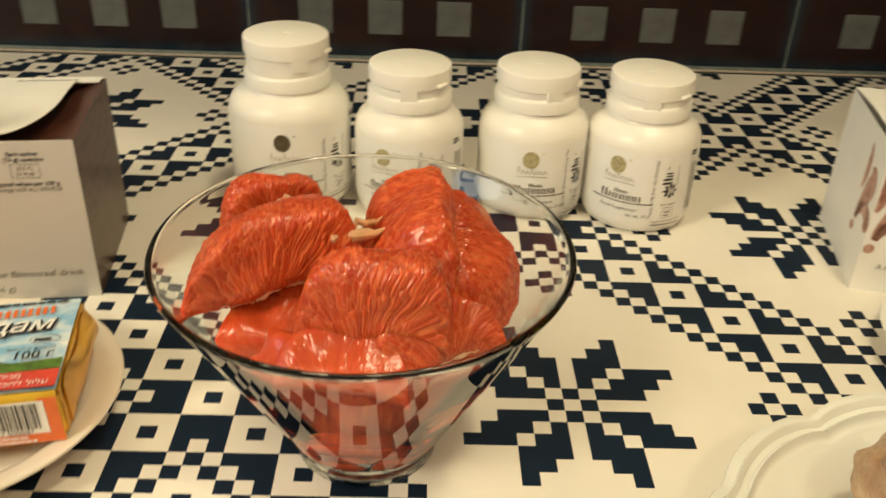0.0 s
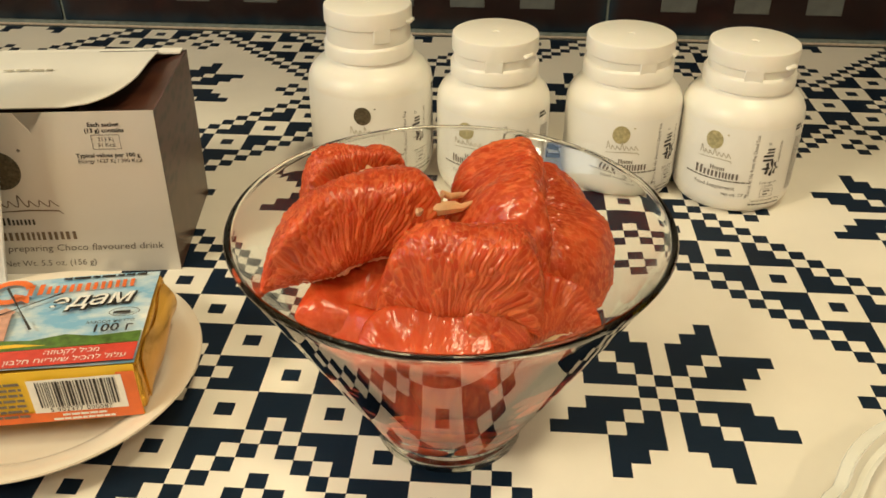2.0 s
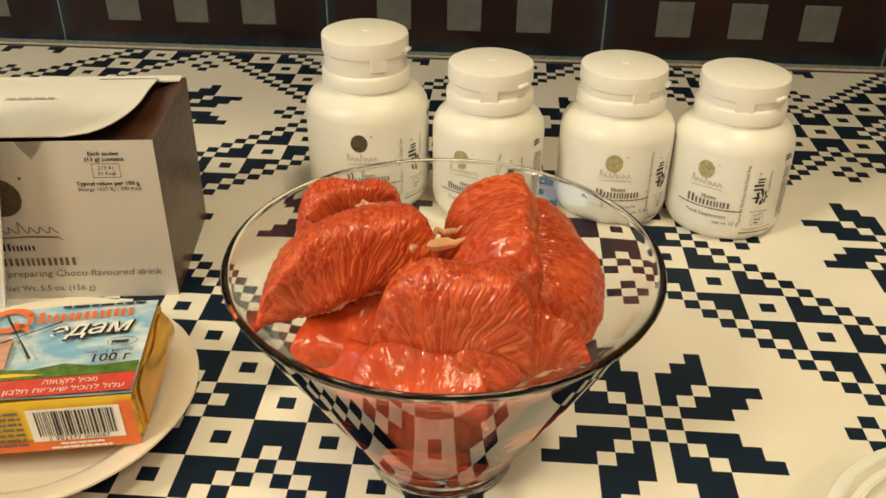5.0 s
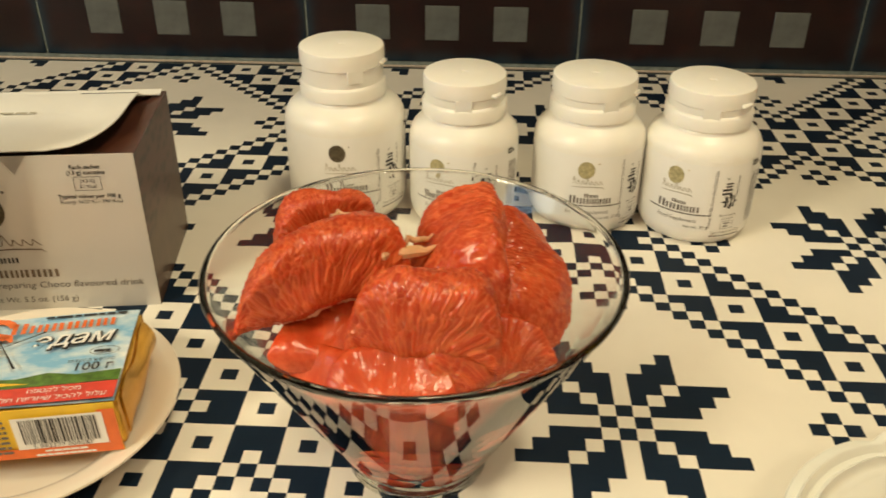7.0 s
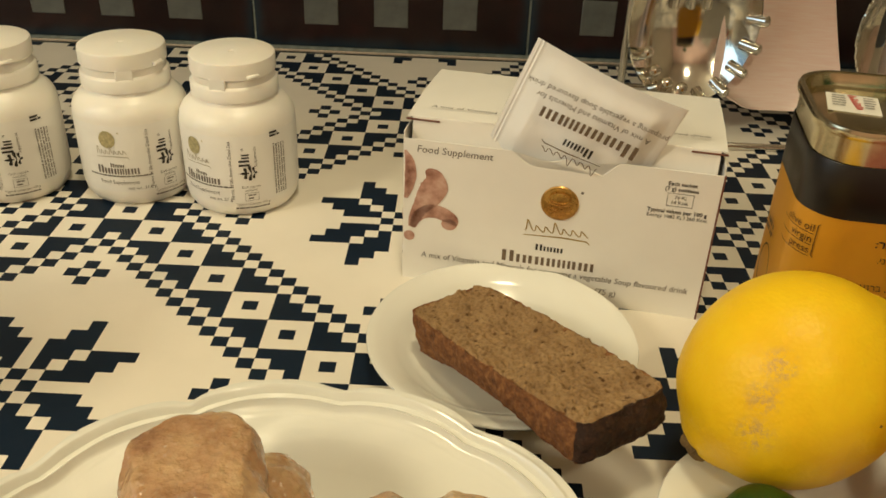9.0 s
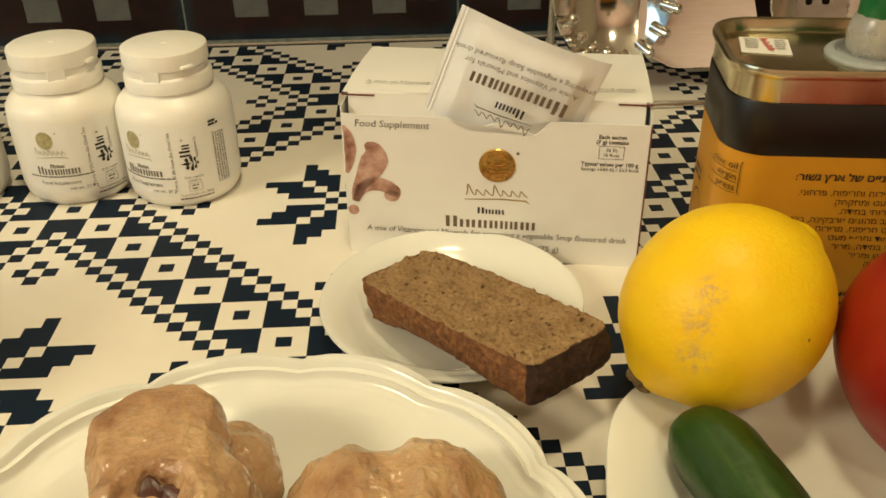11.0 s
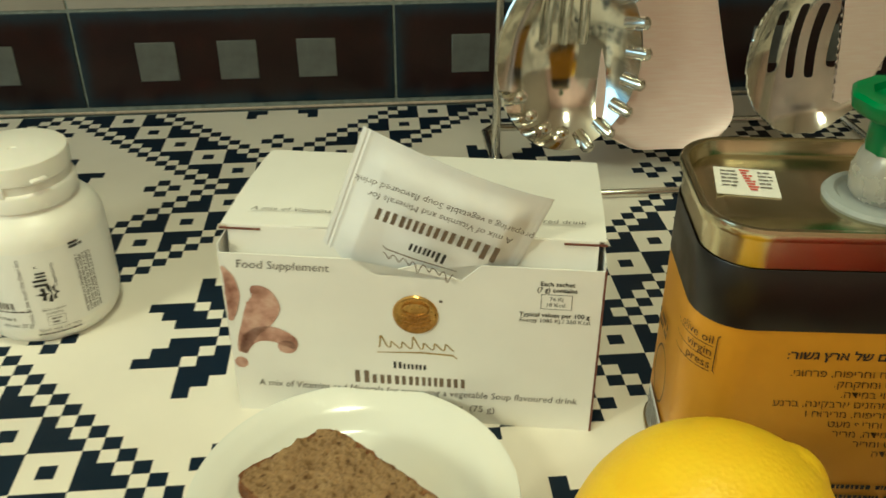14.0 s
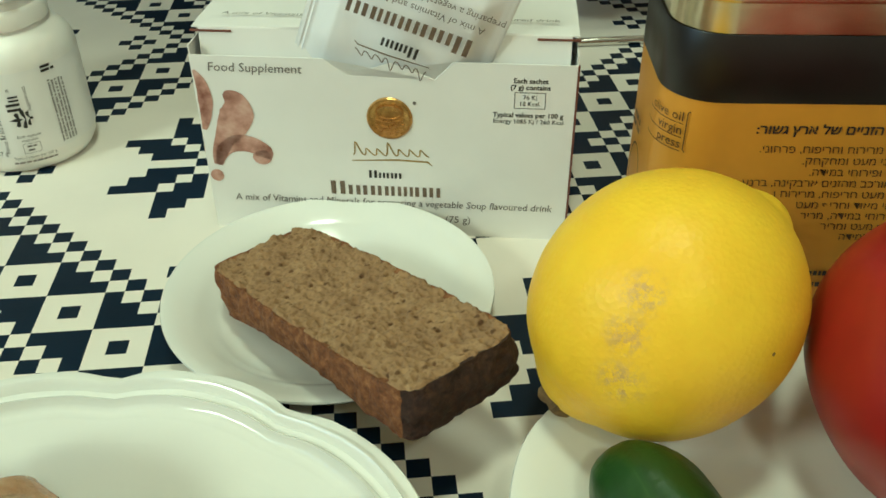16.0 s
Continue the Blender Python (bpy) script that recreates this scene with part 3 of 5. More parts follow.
def bottle(x, y, turn, radius, height, cap_radius, medal, weight, name_blocks):
    """A white capsule jar: medal at `turn` degrees from the front, label writing following it."""
    ob = thing("supplement_bottle", pose(x, y, 0), "white plastic capsule jar with a snap cap and printed label", "bottle", "capsule jars in a row")
    k = height / 0.0953
    r = radius
    shoulder = 0.0560 * k
    body = lathe([(0, 0.0015), (r * 0.72, 0.0015), (r * 0.78, 0), (r * 0.90, 0.0016), (r * 0.975, 0.006), (r, 0.011), (r, shoulder), (r * 0.985, shoulder + 0.0035), (r * 0.93, shoulder + 0.0075), (r * 0.84, shoulder + 0.0108), (cap_radius * 1.03, shoulder + 0.0128), (cap_radius * 0.985, shoulder + 0.0140), (cap_radius * 0.96, shoulder + 0.0165), (0, shoulder + 0.0165)], 72)
    part("body", body, WHITE_PLASTIC, ob)
    z = shoulder + 0.0152
    top = height
    part("collar", lathe([(0, z), (cap_radius * 0.99, z), (cap_radius * 1.03, z + 0.0008), (cap_radius * 1.03, z + 0.0078), (cap_radius * 0.99, z + 0.0092), (cap_radius * 0.965, z + 0.0096), (cap_radius * 0.955, top - 0.0098), (0, top - 0.0098)], 72), WHITE_PLASTIC, ob)
    cap = part("cap", lathe([(0, top - 0.0104), (cap_radius * 0.97, top - 0.0104), (cap_radius * 1.0, top - 0.0096), (cap_radius * 1.0, top - 0.0016), (cap_radius * 0.985, top - 0.0005), (cap_radius * 0.95, top), (0.0022, top - 0.0002), (0.0018, top - 0.0006), (0, top - 0.0006)], 72), WHITE_PLASTIC, ob)
    a = radians(turn + 26)
    tab = box(-0.0050, -0.0001, -0.0080, 0.0050, 0.0012, 0.0, 0.0003, 1)
    moved(tab, Matrix.Translation((cap_radius * 0.992 * math.sin(a), -cap_radius * 0.992 * math.cos(a), top - 0.0092)) @ pose(0, 0, 0, 0, 0, math.degrees(a)))
    part("tab", tab, WHITE_PLASTIC, cap)
    b = radians(turn + 75)
    lip = box(-0.004, -0.0016, -0.0022, 0.004, 0.0016, 0.0, 0.0007, 1)
    moved(lip, Matrix.Translation((cap_radius * 1.02 * math.sin(b), -cap_radius * 1.02 * math.cos(b), top - 0.0072)) @ pose(0, 0, 0, 0, 0, math.degrees(b)))
    part("thumb_lip", lip, WHITE_PLASTIC, cap)
    label = part("label", lathe([(r + 0.0001, 0.0115), (r + 0.0002, 0.0120), (r + 0.0002, shoulder - 0.0015), (r + 0.0001, shoulder - 0.001)], 72), LABEL_PAPER, ob)
    h = shoulder
    wrapped("medal", merge(disc(0, 0, 0.0050, 0.0056, 24), disc(0.0072, 0.0044, 0.0005, 0.0005, 8)), medal, label, r, turn, h * 0.90 - 0.004, 0.0005)
    wrapped("signature", signature(0.0185, 0.0052), FAINT_INK, label, r, turn + 2, h * 0.66, 0.0005)
    wrapped("product_name", merge(shifted(word_blocks(0.0085, 0.0026, 4, 1), 0.0, 0.0046), word_blocks(0.026, 0.0052, name_blocks, 2)), GREY_INK, label, r, turn + 7, h * 0.425, 0.0005)
    wrapped("small_writing", bars([(-0.019, 0.020, 0.0018)], 0.0009, 3), GREY_INK, label, r, turn + 6, h * 0.36, 0.0005)
    wrapped("writing", letters("Food Supplement", 0.0034, "CENTER"), GREY_INK, label, r, turn + 6, h * 0.305, 0.0005)
    wrapped("net_weight", letters("net wt. " + weight, 0.0030, "LEFT"), GREY_INK, label, r, turn + 14, h * 0.235, 0.0005)
    up = pose(0, 0, 0, 0, 0, 90)
    wrapped("motto", moved(letters("Force of life from the Dead Sea", 0.0030, "LEFT"), up), GREY_INK, label, r, turn + 40, h * 0.25, 0.0005)
    wrapped("emblem", moved(merge(letters("n", 0.003), shifted(word_blocks(0.0085, 0.0062, 2, 4), -0.0060, -0.0030)), Matrix.Translation((0, 0.0155, 0)) @ up), INK, label, r, turn + 52, h * 0.55, 0.0005)
    wrapped("fleur", moved(scroll_mark(0.0105), up), INK, label, r, turn + 55.5, h * 0.56, 0.0005)
    wrapped("side_word", moved(letters("Supplements", 0.0026, "LEFT"), up), GREY_INK, label, r, turn + 64, h * 0.62, 0.0005)
    facts = letters("Each capsule", 0.0022, "CENTER")
    merge(facts, shifted(letters("contains:", 0.0022, "CENTER"), 0, -0.0022))
    merge(facts, shifted(letters("Typical values per 100 g", 0.0021, "CENTER"), 0.0005, -0.0115))
    merge(facts, bars([(-0.0022, 0.0022, -0.0054), (-0.0022, 0.0022, -0.0075), (-0.010, 0.011, -0.0138)], 0.0009, 7))
    for p in (((-0.004, -0.0035), (0.004, -0.0035)), ((-0.004, -0.0086), (0.004, -0.0086)), ((-0.004, -0.0035), (-0.004, -0.0086)), ((0.004, -0.0035), (0.004, -0.0086))):
        merge(facts, ribbon(p, 0.0002))
    wrapped("facts_print", facts, GREY_INK, label, r, turn + 57, h * 0.385, 0.0005)
    wrapped("back_writing", moved(bars([(0.0, 0.034, 0.0019 * q) for q in range(5)], 0.0010, 9, 0.2, (0.5, 0.95)), up), GREY_INK, label, r, turn + 96, h * 0.25, 0.0005)
    wrapped("stamp", bars([(-0.003, 0.004, 0), (-0.003, 0.003, 0.002)], 0.0013, 5), INK, label, r, turn + 84, h * 0.93, 0.0005)
    return ob


DARK_MEDAL = varied("bronze_medal", (0.13, 0.105, 0.065), 0.4, 0.5, 500, metal=0.4)
PALE_MEDAL = varied("pale_medal", (0.55, 0.49, 0.27), 0.4, 0.3, 500, metal=0.4)
bottle(-0.1575, 0.2050, 0, 0.0375, 0.1096, 0.0258, DARK_MEDAL, "30 g", 7)
bottle(-0.0823, 0.1965, -26, 0.0338, 0.0968, 0.0252, PALE_MEDAL, "30 g", 9)
bottle(-0.0036, 0.2040, -7, 0.0345, 0.0953, 0.0257, PALE_MEDAL, "31.8 g", 7)
bottle(0.0652, 0.1965, -35, 0.0350, 0.0953, 0.0254, PALE_MEDAL, "27 g", 6)


# ---------------------------------------------------------------- cartons
def face_pose(m, origin, u, v):
    """The pose of a flat face from its corner, its rightward way u and its upward way v."""
    u, v = Vector(u).normalized(), Vector(v).normalized()
    n = u.cross(v)
    return Matrix(((u.x, v.x, n.x, origin[0]), (u.y, v.y, n.y, origin[1]), (u.z, v.z, n.z, origin[2]), (0, 0, 0, 1)))


def facts_panel(lines, size=0.0033, lead=0.8):
    bm = letters(lines[0], size, "CENTER", bold=0.00006)
    merge(bm, shifted(letters(lines[1], size, "CENTER", bold=0.00006), 0, -1.2 * size * lead))
    merge(bm, shifted(letters(lines[2], size * 0.9, "CENTER"), 0, -3.0 * size * lead))
    merge(bm, shifted(letters(lines[3], size * 0.9, "CENTER"), 0, -4.2 * size * lead))
    w, t, b = 2.1 * size, -1.75 * size * lead, -4.7 * size * lead
    for p in (((-w, t), (w, t)), ((-w, b), (w, b)), ((-w, t), (-w, b)), ((w, t), (w, b))):
        merge(bm, ribbon(p, 0.00022))
    merge(bm, shifted(letters(lines[4], size, "CENTER", bold=0.00006), -0.0005, -6.4 * size * lead))
    merge(bm, shifted(letters(lines[5], size * 0.93, "CENTER"), 0, -7.6 * size * lead))
    return bm


def front_panel(width, height, notch, depth, thick=0.0006):
    """A carton's front with a cut-out in its upper edge: notch gives (x, drop) pairs."""
    outline = [(0, 0), (width, 0), (width, height)] + [(x, height - d) for x, d in notch[::-1]] + [(0, height)]
    bm = bmesh.new()
    a = [bm.verts.new((x, 0, z)) for x, z in outline]
    b = [bm.verts.new((x, thick, z)) for x, z in outline]
    n = len(outline)
    bm.faces.new(a)
    bm.faces.new(b[::-1])
    for i in range(n):
        bm.faces.new((a[i], b[i], b[(i + 1) % n], a[(i + 1) % n]))
    bmesh.ops.triangulate(bm, faces=bm.faces[:])
    bmesh.ops.recalc_face_normals(bm, faces=bm.faces)
    return bm


def scroll_print(s):
    """Rose leaf scrolls growing from the carton's left edge."""
    bm = bmesh.new()

    def leaf(points, widths):
        fine, wide = [], []
        for k in range(len(points) - 1):
            for q in range(4):
                f = q / 4
                p0, p1, p2, p3 = (Vector(points[max(0, min(len(points) - 1, k + e))]) for e in (-1, 0, 1, 2))
                p = 0.5 * (2 * p1 + (p2 - p0) * f + (2 * p0 - 5 * p1 + 4 * p2 - p3) * f * f + (3 * p1 - p0 - 3 * p2 + p3) * f ** 3)
                fine.append((p.x * s / 1000, p.y * s / 1000))
                wide.append((widths[k] * (1 - f) + widths[k + 1] * f) * s / 1000)
        merge(bm, ribbon(fine, wide))

    leaf([(12, 69), (15.5, 66), (16.5, 60), (13, 52.5), (9, 46), (6, 39), (4.5, 33)], [2, 10, 15, 13, 8.5, 6.5, 3])
    leaf([(4.5, 34), (6.5, 38.5), (9.5, 42.5), (14.5, 45.0), (21, 44.5), (26.5, 41), (26.5, 37.5)], [2, 5, 6.5, 8, 8, 7.5, 4])
    leaf([(0.6, 79), (3.0, 73), (3.6, 65), (2.6, 57), (0.8, 50)], [1, 5, 6.5, 4.5, 1])
    merge(bm, disc(0.0250 * s, 0.0385 * s, 0.0042 * s, 0.0036 * s))
    merge(bm, disc(0.0033 * s, 0.0285 * s, 0.0030 * s, 0.0030 * s))
    return bm


def soup_carton():
    ux, uy = Vector((0.1570, -0.0285, 0)).normalized(), Vector((0.0285, 0.1570, 0)).normalized()
    turn = math.degrees(math.atan2(ux.y, ux.x))
    ob = thing("soup_carton", pose(0.1740, 0.1068, 0, 0, 0, turn), "white printed soup carton standing open with a sachet sticking out", "box")
    w, d, h = 0.1600, 0.0900, 0.0845
    t = 0.0006
    # cut-out with a small peak in the middle
    notch = [(0.0560, 0.0), (0.0660, 0.0068), (0.0840, 0.0010), (0.1020, 0.0080), (0.1100, 0.0)]
    part("front_panel", front_panel(w, h, notch, d), CARTON, ob, "white front panel with a notched upper edge")
    part("bottom_panel", box(0, t, 0, w, d, t), CARTON, ob)
    part("side_panel", box(0, t, t, t, d - t, 0.0885), CARTON, ob)
    part("side_panel", box(w - t, t, t, w, d - t, 0.0885), CARTON, ob)
    part("back_panel", box(0, d - t, t, w, d, 0.0888), CARTON, ob)
    part("corner_edge", box(w - 0.0003, -0.0003, 0.0, w + 0.0006, 0.0012, h), RUST_EDGE, ob, "brown printed corner")
    # lid, hinged at the back, its front crease lifted a little
    fold = 0.0085
    lid = sheet(24, 8, lambda u, v: (w * u + (0.001 if 0 < u < 1 else 0), d - (d - fold) * v, 0.0892 + 0.0045 * v + 0.0016 * math.sin(math.pi * v) - 0.0006 * math.cos(2 * math.pi * u) * v), 0.0006)
    lid_ob = part("lid", lid, CARTON, ob, "white lid panel")
    tuck = sheet(24, 4, lambda u, v: (0.003 + (w - 0.006) * u, fold - 0.0025 * v, 0.0935 - 0.020 * v), 0.0005)
    part("tuck_flap", tuck, CARTON, ob)
    for x0, x1 in ((-0.0005, 0.017), (w - 0.017, w + 0.0005)):
        part("slit", box(x0, fold - 0.0012, 0.0918, x1, fold - 0.0004, 0.0926), RUST_EDGE, ob, "dark cut slit")
    top = face_pose(None, (0, fold, 0.0947), (1, 0, 0), (0, d - fold, -0.0030))
    printed("lid_writing", shifted(letters("A mix of Vitamins", 0.0048, shear=0.15), 0.010, 0.010), GREY_INK, lid_ob, top, 0.0011)
    printed("lid_writing", shifted(letters("flavoured drink", 0.0048, shear=0.15, align="RIGHT"), w - 0.008, 0.010), GREY_INK, lid_ob, top, 0.0011)
    f = face_pose(None, (0, 0, 0), (1, 0, 0), (0, 0, 1))
    printed("scroll", shifted(scroll_print(1.0), 0.0004, -0.0010), LEAF, ob, f, label="rose-brown leaf scroll print")
    printed("writing", shifted(letters("Food Supplement", 0.0056, shear=0.12), 0.0070, 0.0778), GREY_INK, ob, f)
    printed("writing", shifted(spread(letters("A mix of Vitamins and Minerals for preparing a vegetable Soup flavoured drink", 0.0050, shear=0.12), 0.1430), 0.0105, 0.0150), GREY_INK, ob, f)
    printed("writing", shifted(letters("Net Wt. 2.6 oz. (75 g)", 0.0050, "CENTER"), 0.0950, 0.0072), GREY_INK, ob, f)
    printed("facts_panel", shifted(facts_panel(["Each sachet", "(7 g) contains", "76 Kj", "18 Kcal.", "Typical values per 100 g", "Energy 1085 Kj / 260 Kcal."], 0.0030), 0.1412, 0.0765), INK, ob, f)
    medal = part("medal", moved(lathe([(0, 0.0004), (0.0078, 0.0004), (0.0084, 0.0009), (0.0092, 0.0009), (0.0098, 0.0), (0, 0)], 48), f @ Matrix.Translation((0.0826, 0.0585, 0.0001))), GOLD_FOIL, ob, "embossed gold foil medal")
    relief = bmesh.new()
    for k, (half, y) in enumerate(((0.0055, -0.0055), (0.0062, -0.0032), (0.0060, -0.0008))):
        merge(relief, tube([(-half, y + 0.0006, 0), (0, y - 0.0009, 0), (half, y + 0.0006, 0)], 0.0004, 6))
    merge(relief, tube([(0.0055 * math.cos(a), 0.0030 + 0.0030 * math.sin(a), 0) for a in [k * math.pi / 8 for k in range(17)]], 0.00045, 6))
    part("relief", moved(relief, f @ Matrix.Translation((0.0826, 0.0585, 0.0006))), GOLD_FOIL, medal)
    printed("registered_mark", disc(0.0934, 0.0660, 0.0008, 0.0008, 12), GREY_INK, ob, f)
    printed("signature", shifted(signature(0.0330, 0.0068), 0.0820, 0.0405), GOLD_INK, ob, f, label="gold signature strokes")
    printed("brand_word", shifted(word_blocks(0.0150, 0.0038, 4, 5), 0.0800, 0.0292), INK, ob, f)
    printed("product_word", shifted(word_blocks(0.0500, 0.0068, 8, 6), 0.0800, 0.0202), TAUPE_INK, ob, f)
    side = face_pose(None, (0, d, 0), (0, -1, 0), (0, 0, 1))
    printed("scroll", shifted(scroll_print(1.0), 0.060, 0.0), LEAF, ob, side)
    return ob


def sachet(m, w, h, label, upside_down):
    """A flat foil sachet with crimped ends, standing in its own x and z."""
    ob = thing("sachet", m, label, "sachet", "foil sachets")
    rng = random.Random(5)

    def skin(sign):
        def place(u, v):
            edge = min(u, 1 - u) / 0.10, min(v, 1 - v) / 0.10
            swell = min(1, max(0, edge[0] - 0.6)) * min(1, max(0, edge[1] - 0.6))
            puff = 0.0042 * swell * (0.55 + 0.45 * math.sin(math.pi * u)) * math.sin(math.pi * min(1, max(0, v))) ** 0.5
            puff *= min(1.0, 0.25 + 1.6 * v)
            crease = 0.0014 * noise.noise(Vector((u * 5, v * 4, sign * 3.1))) * swell
            crimp = 0.00035 * math.sin(u * 260) if min(u, 1 - u) < 0.055 else 0.0
            curl = 0.004 * (u - 0.5) ** 2 * 4 + 0.0025 * math.sin(3 * u + 2 * v)
            return ((u - 0.5) * w, sign * (puff + crease + 0.0002) + crimp + curl, v * h)
        return sheet(90, 40, place)

    body = skin(-1)
    back = skin(1)
    bmesh.ops.reverse_faces(back, faces=back.faces[:])
    merge(body, back)
    part("pouch", body, FOIL, ob)
    f = face_pose(None, (0, -0.0066, h - 0.033), (1, 0, 0), (0, 0, 1))
    if upside_down:
        f = f @ pose(0, 0, 0, 0, 0, 180)
        printed("brand_word", shifted(word_blocks(0.0160, 0.0050, 4, 5), -0.0005, 0.0030), INK, ob, f)
        printed("product_word", shifted(word_blocks(0.0520, 0.0078, 8, 6), -0.001, -0.0085), TAUPE_INK, ob, f)
        printed("writing", shifted(letters("A mix of Vitamins and Minerals for", 0.0042, "CENTER"), 0, -0.0150), GREY_INK, ob, f)
        printed("writing", shifted(letters("preparing a vegetable Soup flavoured drink", 0.0042, "CENTER"), 0, -0.0203), GREY_INK, ob, f)
        printed("signature", shifted(signature(0.030, 0.0052), 0, 0.0115), TAUPE_INK, ob, f)
    return ob


soup_carton()
# the sachet leans out of the notch, tilted to one side
tl, tr = Vector((0.2367, 0.0912, 0.1420)), Vector((0.3092, 0.0827, 0.1150))
along = (tr - tl).normalized()
rise = Vector((0.0230, -0.0105, 0.0530))
rise = (rise - along * rise.dot(along)).normalized()
depth = rise.cross(along)
m = Matrix(((along.x, depth.x, rise.x, 0), (along.y, depth.y, rise.y, 0), (along.z, depth.z, rise.z, 0), (0, 0, 0, 1)))
m.translation = (tl + tr) / 2 - rise * 0.078
sachet(m, 0.0785, 0.078, "crimped silver-white foil soup sachet tucked in the open carton", True)


def cocoa_carton():
    ux = Vector((0.0860, 0.0110, 0)).normalized()
    turn = math.degrees(math.atan2(ux.y, ux.x))
    w, d, h, t = 0.1600, 0.0880, 0.0915, 0.0006
    corner = Vector((-0.2450, 0.0818, 0)) - ux * w
    ob = thing("cocoa_carton", pose(*corner, 0, 0, turn), "white and dark brown cocoa drink carton, lid half open", "box")
    notch = [(0.0630, 0.0), (0.0640, 0.0010), (0.0700, 0.0090), (0.0800, 0.0), (0.0930, 0.0), (0.1000, 0.0105), (0.1075, 0.0)]
    part("front_panel", front_panel(w, h, notch[3:], d), PEARL_CARTON, ob, "pearl grey front panel with a notched upper edge")
    part("bottom_panel", box(0, t, 0, w, d, t), CARTON, ob)
    part("side_panel", box(0, t, t, t, d - t, h - 0.001), COCOA, ob)
    part("side_panel", box(w - t, 0.0002, 0.0003, w + 0.0002, d - t, h - 0.0005), COCOA, ob, "brown cocoa bean print")
    part("back_panel", box(0, d - t, t, w, d, h - 0.001), COCOA, ob)
    part("dust_flap", sheet(10, 8, lambda u, v: (w - 0.0005 - 0.045 * u, 0.002 + (d - 0.004) * v, h - 0.0012 - 0.010 * math.sin(u * 1.4)), 0.0005), BROWN_CARTON, ob, "dark brown folded dust flap")

    def lid(u, v):
        # right-hand front corner cut in a quarter round
        y = d - 0.006 - (d - 0.010) * v
        reach = w - 0.014 - (0.030 * (1 - math.sqrt(max(0.0, 1 - ((v - 0.45) / 0.55) ** 2))) if v > 0.45 else 0.0)
        return (reach * u, y, h + 0.0005 + 0.003 * math.sin(math.pi * v) * (0.4 + 0.6 * u))

    lid_ob = part("lid", sheet(20, 24, lid, 0.0006), CARTON, ob, "white lid panel with a rounded corner")
    part("hinge_strip", box(0, d - 0.0075, h - 0.0005, w - 0.002, d, h + 0.0004), CARTON, ob)
    part("slit", box(w - 0.046, d - 0.0082, h + 0.0006, w - 0.014, d - 0.0066, h + 0.0013), INK, ob, "dark cut slit")
    f = face_pose(None, (0, 0, 0), (1, 0, 0), (0, 0, 1))
    printed("facts_panel", shifted(facts_panel(["Each sachet", "(13 g) contains", "213 Kj", "51 Kcal", "Typical values per 100 g", "Energy 1627 Kj / 390 Kcal"], 0.0032), 0.1350, 0.0838), INK, ob, f)
    printed("medal", disc(0.0800, 0.0610, 0.0105, 0.0105, 40), DARK_MEDAL, ob, f, label="dark bronze medal print")
    printed("registered_mark", disc(0.0920, 0.0720, 0.0009, 0.0009, 12), GREY_INK, ob, f)
    printed("signature", shifted(signature(0.0360, 0.0072), 0.0860, 0.0405), TAUPE_INK, ob, f)
    printed("brand_word", shifted(word_blocks(0.0170, 0.0044, 4, 5), 0.0830, 0.0300), INK, ob, f)
    printed("product_word", shifted(word_blocks(0.0560, 0.0066, 9, 6), 0.0830, 0.0208), TAUPE_INK, ob, f)
    printed("writing", shifted(spread(letters("13 sachets for preparing Choco flavoured drink", 0.0056, "RIGHT", shear=0.12), 0.1150), 0.1530, 0.0140), GREY_INK, ob, f)
    printed("writing", shifted(letters("Net Wt. 5.5 oz. (156 g)", 0.0050, "CENTER", shear=0.1), 0.0930, 0.0050), GREY_INK, ob, f)
    printed("lid_writing", shifted(bars([(0.075, 0.100, 0.0)], 0.0022, 3), 0, 0.045), FAINT_INK, lid_ob, face_pose(None, (0, 0, h + 0.0035), (1, 0, 0), (0, 1, 0)), 0.0008)
    return ob


cocoa_carton()
lean = pose(-0.3560, 0.0460, 0.0005, -5, 9, 4)
sachet(lean, 0.060, 0.150, "tall silver-white foil sachet leaning on the cocoa carton", False)


# ---------------------------------------------------------------- crockery
def plate(name, x, y, r, height, foot, material, label, group, wave=None, relief=None):
    ob = thing(name, pose(x, y, 0), label, "plate", group)
    t = 0.0032
    profile = [(0, foot * 0.35 + 0.001), (r * 0.48, foot * 0.35 + 0.001), (r * 0.50, 0.0), (r * 0.54, 0.0), (r * 0.56, 0.0022), (r * 0.64, 0.0035), (r * 0.80, height * 0.52), (r * 0.985, height - 0.0022), (r, height - 0.0008), (r * 0.996, height), (r * 0.975, height + 0.0001),
               (r * 0.92, height * 0.93), (r * 0.84, height * 0.82), (r * 0.78, height * 0.68), (r * 0.71, height * 0.42), (r * 0.66, 0.0056), (r * 0.52, 0.0042), (r * 0.2, 0.0040), (0, 0.0040)]
    if relief:
        profile = profile[:11] + relief(r, height) + profile[14:]
    part("plate_body", lathe(profile, 128, wave), material, ob)
    return ob


plate("saucer_plate", 0.2273, 0.0342, 0.0651, 0.0164, 0.004, PORCELAIN, "small round white porcelain plate under a slice of bread", "plates on the cloth")
plate("saucer_plate", -0.2745, -0.0205, 0.0710, 0.0185, 0.004, CREAM_PORCELAIN, "small round cream porcelain plate holding wrapped cheese", "plates on the cloth")


